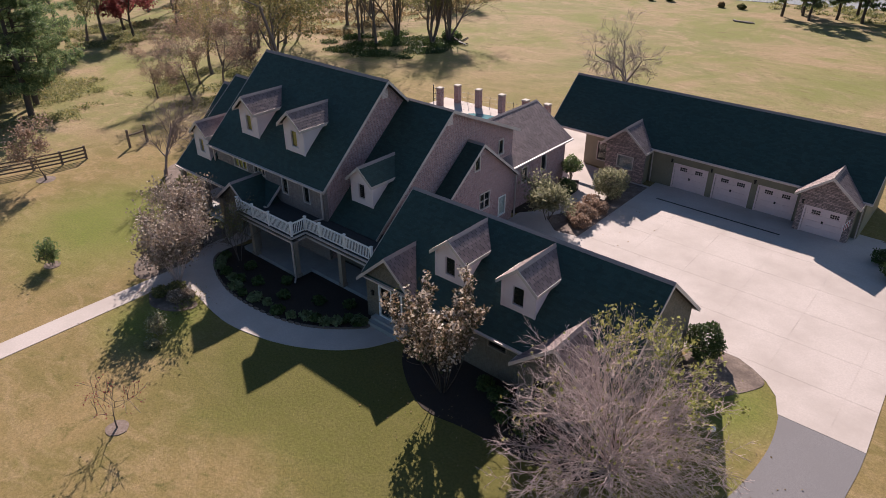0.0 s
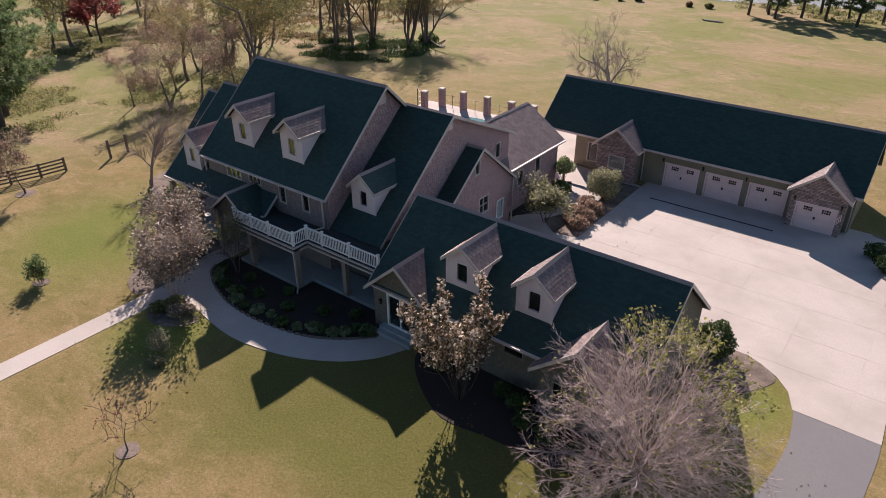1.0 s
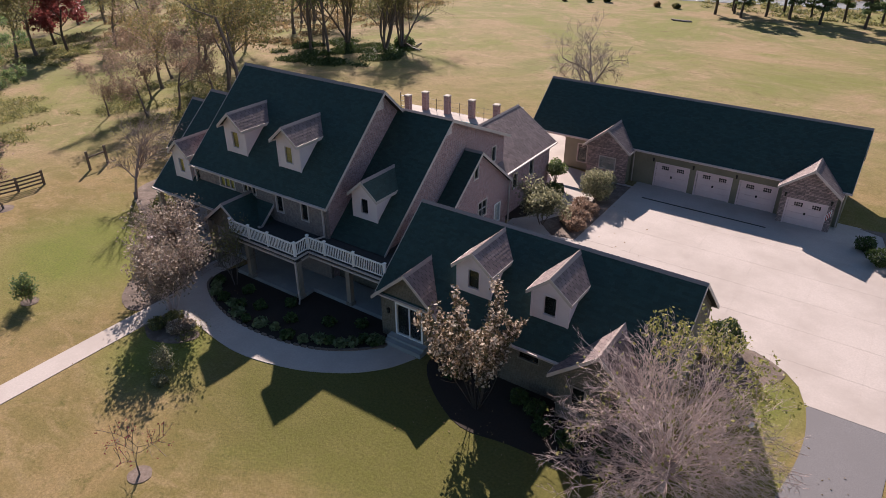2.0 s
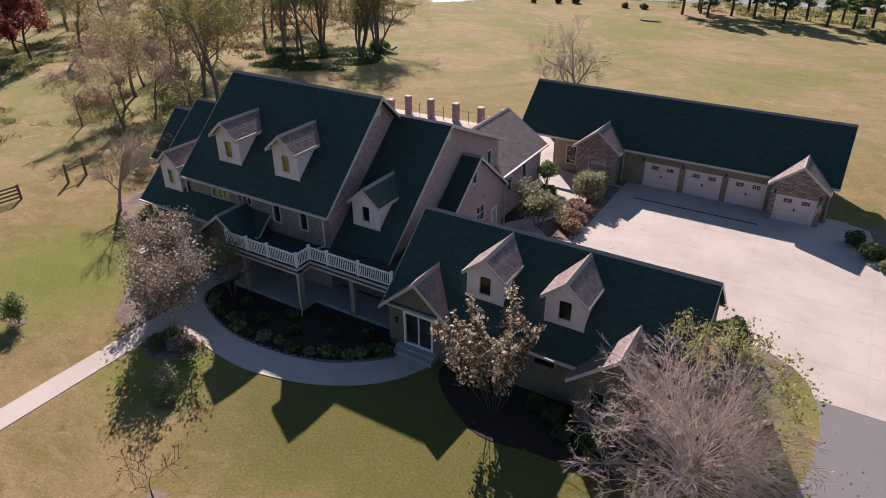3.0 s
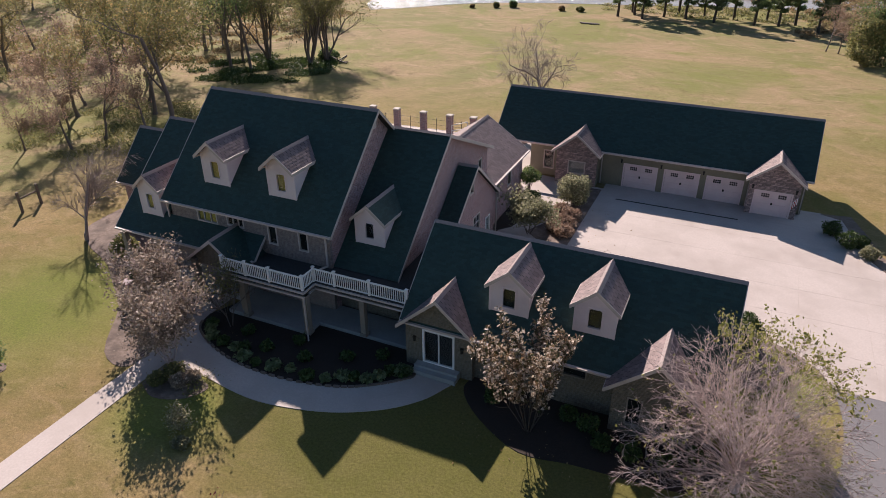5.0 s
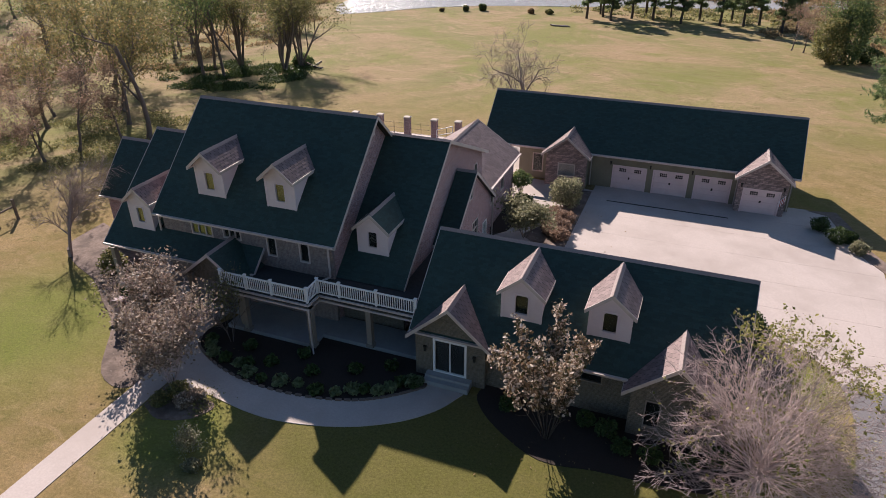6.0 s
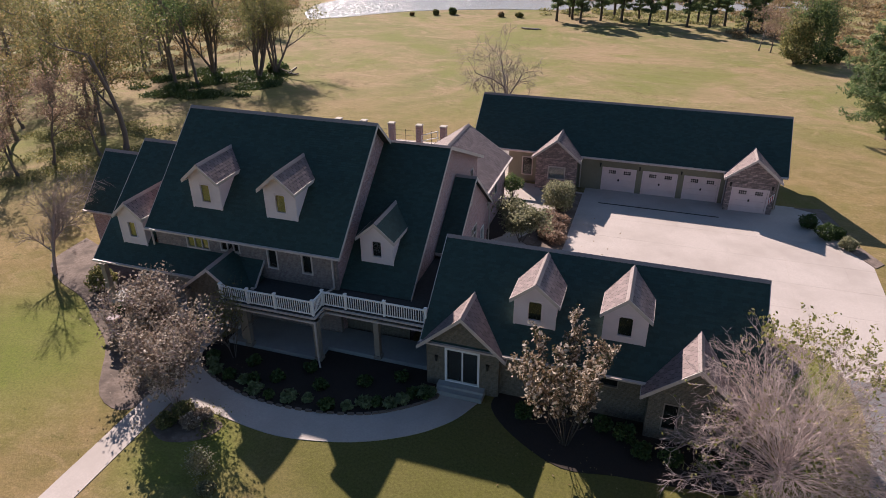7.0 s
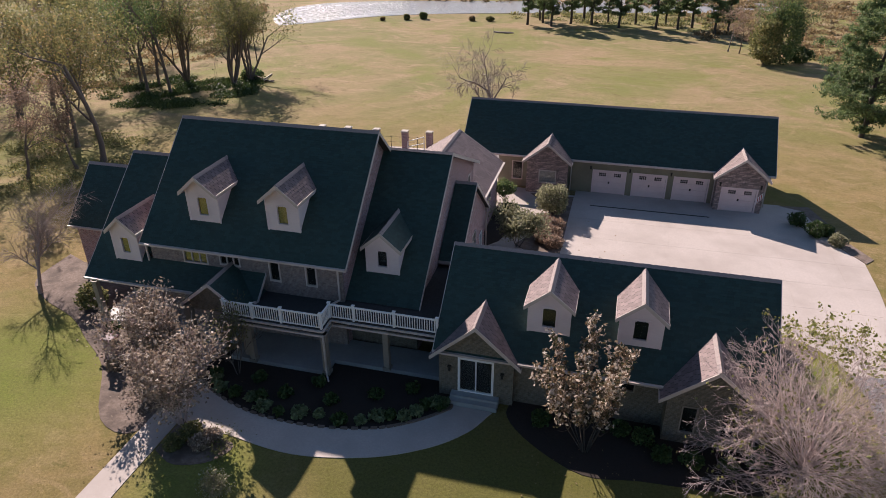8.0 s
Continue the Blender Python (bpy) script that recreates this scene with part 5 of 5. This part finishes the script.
# weeds in the darkest leaf colour, which also deepens the clump's shade band
brush("undergrowth", "dark weedy undergrowth deepening the shade below the tree clump", (-66, -44, 46, 66), 6500, L_HEDGE, 0.15, 1, 0.8)
brush("undergrowth", "yellow-green weeds under the near wood trees", (-64, -42, 15, 36), 3200, L_OLIVE, 0.12, 2, 0.5)
brush("undergrowth", "brown brush and leaf litter below the woods", (-125, -66, 38, 120), 8000, L_BROWN, 0.24, 3, 1.0)
brush("undergrowth", "dry brown scrub beyond the pine row", (18, 90, 104, 190), 9000, L_BROWN, 0.30, 4, 1.3)
brush("ground_cover", "dry brown ground cover on the mulch by the walk", (-20.4, -16.2, -6.9, -0.6), 900, L_SEED, 0.06, 9, 0.35)
brush("ground_cover", "low olive plants on the mulch beside the walk", (-14.5, -10.7, -8.2, -5.6), 500, L_OLIVE, 0.07, 10, 0.5)
brush("undergrowth", "weeds between the pine row and the pond", (-24, 44, 138, 156), 2600, L_OLIVE, 0.26, 11, 1.1)
brush("undergrowth", "brush round the pines", (-84, -54, -14, 16), 5200, L_OLIVE, 0.13, 5, 0.6)
brush("undergrowth", "reeds and brush along the pond", (-112, -86, 116, 150), 1500, L_BROWN, 0.4, 6, 1.4)
brush("undergrowth", "reeds and scrub on the far bank of the pond", (-110, 60, 166, 196), 4200, L_BROWN, 0.42, 8, 1.8)
brush("undergrowth", "brush under the red maples", (-112, -86, 22, 44), 3600, L_OLIVE, 0.17, 7, 0.8)


# ---- pond ----
def water_mat():
    m = bpy.data.materials.new("pond_water")
    m.use_nodes = True
    n, l = m.node_tree.nodes, m.node_tree.links
    b = n["Principled BSDF"]
    # pale base puts part of the sky's reflected brightness into the colour
    b.inputs["Base Color"].default_value = (0.38, 0.38, 0.38, 1)
    b.inputs["Roughness"].default_value = 0.18
    b.inputs["IOR"].default_value = 1.33
    tc = n.new("ShaderNodeTexCoord")
    w = n.new("ShaderNodeTexNoise")
    w.inputs["Scale"].default_value, w.inputs["Detail"].default_value = 0.9, 4
    l.new(tc.outputs["Object"], w.inputs["Vector"])
    u = n.new("ShaderNodeBump")
    u.inputs["Strength"].default_value, u.inputs["Distance"].default_value = 1.0, 0.6
    l.new(w.outputs[0], u.inputs["Height"])
    l.new(u.outputs[0], b.inputs["Normal"])
    return m


SHORE = smooth_line([(-74, 120), (-67, 126), (-59, 135), (-50, 141), (-38, 146), (-22, 150), (0, 156), (24, 161), (46, 172), (40, 188), (0, 180), (-30, 170), (-50, 166), (-68, 161), (-79, 154), (-83, 143), (-80, 129), (-74, 120)], 6)[:-1]
bm = bmesh.new()
prism(bm, [(x, y, -3.14) for x, y in SHORE], (0, 0, -0.2))
pond = link_mesh("water", bm, water_mat())
tagged(pond, "still pond reflecting sky and trees", "pond", kind="structure")

# ---- court beds, patio and pool ----
sheet("patio", [(-27.5, 32.5), (-27.5, 37.3), (-4.4, 38.2), (-4.4, 30.0), (2.6, 29.0), (2.6, 16.6), (-3.0, 16.6), (-3.6, 25.0), (-10.8, 25.2), (-12.0, 32.5)], M_CONC, 0.02, "pale concrete pool patio and court path", "patio")
sheet("planting_bed", [(2.55, 17.2), (2.55, 28.6), (-1.3, 28.6), (0.4, 26.4), (1.0, 24.0), (0.2, 20.8), (-1.0, 18.4), (0.7, 16.9)], M_MULCHRED, 0.06, "faded reddish mulch bed in the court", "planting bed")
sheet("planting_bed", [(-3.7, 16.8), (-3.7, 25.6), (-2.7, 26.2), (-1.7, 24.4), (-1.6, 21.8), (-2.3, 18.6)], M_MULCH, 0.06, "dark mulch bed along the brick wall", "planting bed")
sheet("planting_bed", [(19.9, 31.0), (21.5, 30.4), (22.1, 27.7), (22.8, 24.3), (24.3, 21.6), (25.0, 22.4), (23.8, 25.0), (23.2, 28.0), (22.2, 31.4)], M_MULCHRED, 0.05, "weathered mulch bed beside the garage", "planting bed")
sheet("planting_bed", smooth_line([(14.4, 6.0), (16.2, 5.6), (17.4, 7.0), (18.6, 9.0), (18.2, 9.9), (16.8, 10.55), (15.6, 10.55), (14.4, 9.4)], 4), M_MULCHRED, 0.025, "weathered mulch under the clipped bushes", "planting bed")
sheet("planting_bed", smooth_line([(-33.4, 8.4), (-33.0, 4.6), (-30.4, 2.6), (-27.0, 1.2), (-24.4, -0.6), (-21.6, -2.6), (-18.6, -6.4), (-16.2, -6.8), (-16.2, -3.6), (-17.3, -1.0), (-17.3, 1.2), (-25.0, 1.2), (-25.0, 7.4), (-31.4, 7.6)], 4), M_MULCHRED, 0.025, "faded mulch bed along the house", "planting bed")
sheet("planting_bed", smooth_line([(-14.4, -5.2), (-12.0, -5.9), (-10.8, -6.4), (-11.4, -7.6), (-13.0, -8.2), (-14.4, -7.6)], 4), M_MULCHRED, 0.025, "faded mulch bed beside the walk", "planting bed")
for x, y, r in ((-4.4, -14.7, 0.55), (-22.9, -10.1, 0.55), (-38.7, -4.1, 0.8)):
    ring = sheet("mulch_ring", [(x + r * math.cos(a * 0.393) * (1 + 0.1 * math.sin(a * 2.1)), y + r * math.sin(a * 0.393)) for a in range(16)], M_MULCHRED, level(x, y) + 0.03, "ring of mulch round a young tree", "mulch ring")
sheet("pool", [(-18.3 + 3.4 * math.cos(a * 0.2618), 33.9 + 1.5 * math.sin(a * 0.2618)) for a in range(24)], mat("pool_water", (0.10, 0.22, 0.23), (0.13, 0.26, 0.26), None, 2, 0.5, 0.08, 0.1), 0.028, "small blue-green pool in the patio", "pool")

# dark sheet laid over the lawn mainly to deepen the house shade
sheet("planting_bed", smooth_line([(1.9, 0.4), (1.9, -0.9), (3.4, -2.5), (6.0, -3.9), (8.6, -3.6), (11.5, -3.4), (14.4, -2.9), (15.4, -0.8), (14.4, 0.4)], 4), M_MULCH, 0.028, "dark mulch sheet deepening the house shade along the brick wing", "planting bed")

# bed edging along the walk, one stone after another
edge = thing("bed_edging", "low stone edging of the dark planting bed", "edging")
bme = bmesh.new()
box(bme, -0.17, 0.17, -0.07, 0.07, -0.05, 0.12)
stone_mesh = None
for (ax, ay), (bx, by) in zip(WALK_IN[6:-3], WALK_IN[7:-2]):
    n = max(1, int(math.hypot(bx - ax, by - ay) / 0.37))
    for j in range(n):
        x, y = ax + (bx - ax) * (j + 0.5) / n, ay + (by - ay) * (j + 0.5) / n
        if stone_mesh is None:
            o = part("stone", bme, M_MULCHRED, edge)
            stone_mesh = o.data
        else:
            o = new("stone", stone_mesh)
            o.parent = edge
        o.matrix_basis = pose(x, y, 0, 0, 0, math.degrees(math.atan2(by - ay, bx - ax)) + random.uniform(-4, 4))


# ---- brick pillars and fence of the patio ----
M_CAPSTONE = mat("pillar_cap", (0.40, 0.35, 0.31), (0.48, 0.43, 0.38), None, 6, 1, 0.8, 0.1)


def pillar(x, y, h=2.0, top=None):
    t = thing("brick_pillar", "square brick pillar with a stone cap", "pillar", "patio pillars")
    b = bmesh.new()
    box(b, -0.3, 0.3, -0.3, 0.3, -0.2, h)
    part("shaft", b, M_BRICK, t)
    b = bmesh.new()
    box(b, -0.36, 0.36, -0.36, 0.36, h, h + 0.09)
    prism(b, [(-0.3, -0.3, h + 0.09), (0.3, -0.3, h + 0.09), (0.3, 0.3, h + 0.09), (-0.3, 0.3, h + 0.09)], (0, 0, 0.03))
    part("cap", b, top or M_CAPSTONE, t)
    t.matrix_basis = pose(x, y, level(x, y))


PILLARS = [(-26.0, 34.5), (-25.1, 36.6), (-22.2, 36.8), (-19.0, 36.9), (-15.9, 37.0), (-13.3, 37.3)]
for x, y in PILLARS:
    pillar(x, y)
fence = thing("wire_fence", "thin dark metal fence between the brick pillars", "fence")
for (ax, ay), (bx, by) in zip(PILLARS[1:], PILLARS[2:]):
    for z in (0.25, 0.8, 1.35):
        b = bmesh.new()
        bar(b, (ax + 0.3, ay, z), (bx - 0.3, by, z), 0.018)
        part("rail", b, M_METAL, fence)
    b = bmesh.new()
    bar(b, ((ax + bx) / 2, (ay + by) / 2, -0.05), ((ax + bx) / 2, (ay + by) / 2, 1.5), 0.04)
    part("post", b, M_METAL, fence)
gate = thing("pool_gate", "pale metal gate frame standing at a pillar", "gate")
for a, c in (((-15.5, 36.6, 0.0), (-15.5, 36.6, 1.1)), ((-13.8, 36.9, 0.0), (-13.8, 36.9, 1.6)), ((-15.5, 36.6, 1.1), (-13.8, 36.9, 1.6)), ((-15.5, 36.6, 0.5), (-13.8, 36.9, 0.9))):
    b = bmesh.new()
    bar(b, a, c, 0.07)
    part("bar", b, M_WHITE, gate)
gate2 = thing("metal_gate", "dark metal gate frame by the patio corner", "gate")
for a, c in (((-27.6, 35.2, 0), (-27.6, 35.2, 2.0)), ((-26.4, 35.2, 0), (-26.4, 35.2, 1.8)), ((-27.6, 35.2, 0.4), (-26.4, 35.2, 0.4)), ((-27.6, 35.2, 1.6), (-26.4, 35.2, 1.6)), ((-27.6, 35.2, 1.0), (-26.4, 35.2, 1.0))):
    b = bmesh.new()
    bar(b, a, c, 0.07)
    part("bar", b, M_METAL, gate2)
pillar(-21.1, -2.0, 1.6, M_BRICK)

# ---- board fence and gate frame at the lawn's edge ----
bf = thing("board_fence", "dark four-board wooden fence across the lawn", "fence")
FP = [(-45.2, -13.0), (-44.1, -9.8), (-42.9, -6.7), (-41.9, -3.9), (-41.2, -1.6), (-40.9, 0.5)]
for x, y in FP:
    b = bmesh.new()
    z = level(x, y)
    box(b, x - 0.08, x + 0.08, y - 0.08, y + 0.08, z - 0.1, z + 1.35)
    part("post", b, M_FENCE, bf)
for (ax, ay), (bx, by) in zip(FP, FP[1:]):
    for h in (0.25, 0.58, 0.91, 1.22):
        b = bmesh.new()
        bar(b, (ax + 0.08, ay, level(ax, ay) + h), (bx + 0.08, by, level(bx, by) + h), 0.03, 0.14)
        part("board", b, M_FENCE, bf)
gf = thing("gate_frame", "wooden gate posts joined by one rail", "gate")
for x, y in ((-40.5, 4.6), (-40.7, 6.5)):
    b = bmesh.new()
    box(b, x - 0.09, x + 0.09, y - 0.09, y + 0.09, level(x, y) - 0.1, level(x, y) + 1.8)
    part("post", b, M_FENCE, gf)
b = bmesh.new()
bar(b, (-40.5, 4.6, level(-40.5, 4.6) + 1.2), (-40.7, 6.5, level(-40.7, 6.5) + 1.2), 0.08, 0.12)
part("rail", b, M_FENCE, gf)

# ---- small things ----
heap = thing("scrap_heap", "dark heap of old boards and a post by the trees", "scrap heap")
for i in range(9):
    b = bmesh.new()
    x, y = -47.6 + random.uniform(-1.3, 1.3), 63.2 + random.uniform(-0.7, 0.7)
    a = random.uniform(0, 3.1)
    z = level(x, y)
    bar(b, (x, y, z + 0.15 + 0.1 * i * 0.6), (x + 1.5 * math.cos(a), y + 1.5 * math.sin(a), z + 0.2 + random.uniform(0, 0.8)), 0.14)
    part("board", b, M_METAL if i % 2 else M_FENCE, heap)
logs = thing("log_pile", "few grey logs lying in the dry field", "log pile")
for i in range(5):
    b = bmesh.new()
    x, y = -21.8 + i * 0.6, 118.6 + random.uniform(-0.5, 0.5)
    a = random.uniform(-0.5, 0.5)
    z = level(x, y)
    cyl(b, (x - 1.0 * math.cos(a), y - math.sin(a), z + 0.14), (x + 1.1 * math.cos(a), y + math.sin(a), z + 0.18), 0.16, 0.12)
    part("log", b, M_TWIG, logs)
gl = thing("garden_light", "small white garden light on a short post", "garden light")
b = bmesh.new()
cyl(b, (18.0, 3.4, -0.05), (18.0, 3.4, 0.7), 0.03)
part("post", b, M_METAL, gl)
b = bmesh.new()
bmesh.ops.create_icosphere(b, subdivisions=2, radius=0.16, matrix=Matrix.Translation((18.0, 3.4, 0.8)))
part("globe", b, M_WHITE, gl)

# gable vents, access door, downspouts and the flag
for p, q in (((-8.35, 8.4 - 0.3), (-8.35, 8.4 + 0.3)), ((-4.25, 10.4 - 0.25), (-4.25, 10.4 + 0.25))):
    zc = 10.4 if p[0] < -8 else 8.9
    bv = bmesh.new()
    box(bv, p[0], p[0] + 0.05, p[1], q[1], zc, zc + 0.55)
    vent = part("gable_vent", bv, M_SIDING, house, "pale louvred gable vent")
    for i in range(5):
        bv = bmesh.new()
        box(bv, p[0] + 0.05, p[0] + 0.075, p[1] + 0.03, q[1] - 0.03, zc + 0.05 + i * 0.1, zc + 0.1 + i * 0.1)
        part("louvre", bv, M_TRIM, vent)
for pts in (((2.05, 29.75, 3.0), (2.05, 29.95, 2.7), (2.05, 30.1, 0.05)), ((18.32, 29.6, 3.1), (18.25, 29.95, 2.8), (18.3, 30.1, 0.05)), ((14.2, 29.7, 3.0), (14.2, 30.08, 2.7), (14.2, 30.08, 0.05))):
    bv = bmesh.new()
    for a, c in zip(pts, pts[1:]):
        bar(bv, a, c, 0.08)
    part("downspout", bv, M_TRIM, garage, "cream metal downspout")
flag = thing("flag", "small striped red and white flag on a leaning pole", "flag")
bv = bmesh.new()
bar(bv, (17.45, 28.93, 1.25), (17.85, 28.5, 2.1), 0.03)
part("pole", bv, M_WHITE, flag)
M_RED = mat("red_cloth", (0.35, 0.05, 0.05), (0.42, 0.07, 0.06), None, 5, 1, 0.8, 0.1)
for i in range(7):
    bv = bmesh.new()
    x = 17.5 + 0.05 * i
    prism(bv, [(x, 28.88 - 0.054 * i, 1.36 + 0.106 * i), (x + 0.05, 28.826 - 0.054 * i, 1.466 + 0.106 * i), (x + 0.07, 28.80 - 0.054 * i, 0.95 + 0.106 * i), (x + 0.02, 28.86 - 0.054 * i, 0.85 + 0.106 * i)], (0.012, 0.01, 0))
    part("stripe", bv, M_RED if i % 2 else M_WHITE, flag)

# fallen leaves on the lane, lawn and court
g = np.random.RandomState(9)
fall = []
for cx, cy, sx, sy, k in ((19.0, -1.0, 2.5, 3.0, 90), (15.5, -3.0, 3.0, 2.0, 80), (6.0, -4.0, 2.0, 1.2, 60), (-14.0, -7.0, 2.5, 2.0, 60), (2.5, 20.0, 2.0, 2.5, 50)):
    fall += [(cx + g.normal(0, sx), cy + g.normal(0, sy), 0.05) for _ in range(k)]
lv = leaves("fallen_leaves", fall, 0.065, L_BROWN, None, g, jitter=0.004, flat=0.9)
tagged(lv, "dry brown leaves fallen on lawn and lane", "fallen leaves", kind="stuff")
bv = bmesh.new()
for a, c in (((13.95, -0.75, 2.75), (13.72, -0.58, 2.45)), ((13.72, -0.58, 2.45), (13.72, -0.58, 0.05))):
    bar(bv, a, c, 0.08)
part("downspout", bv, M_TRIM, house, "cream metal downspout")
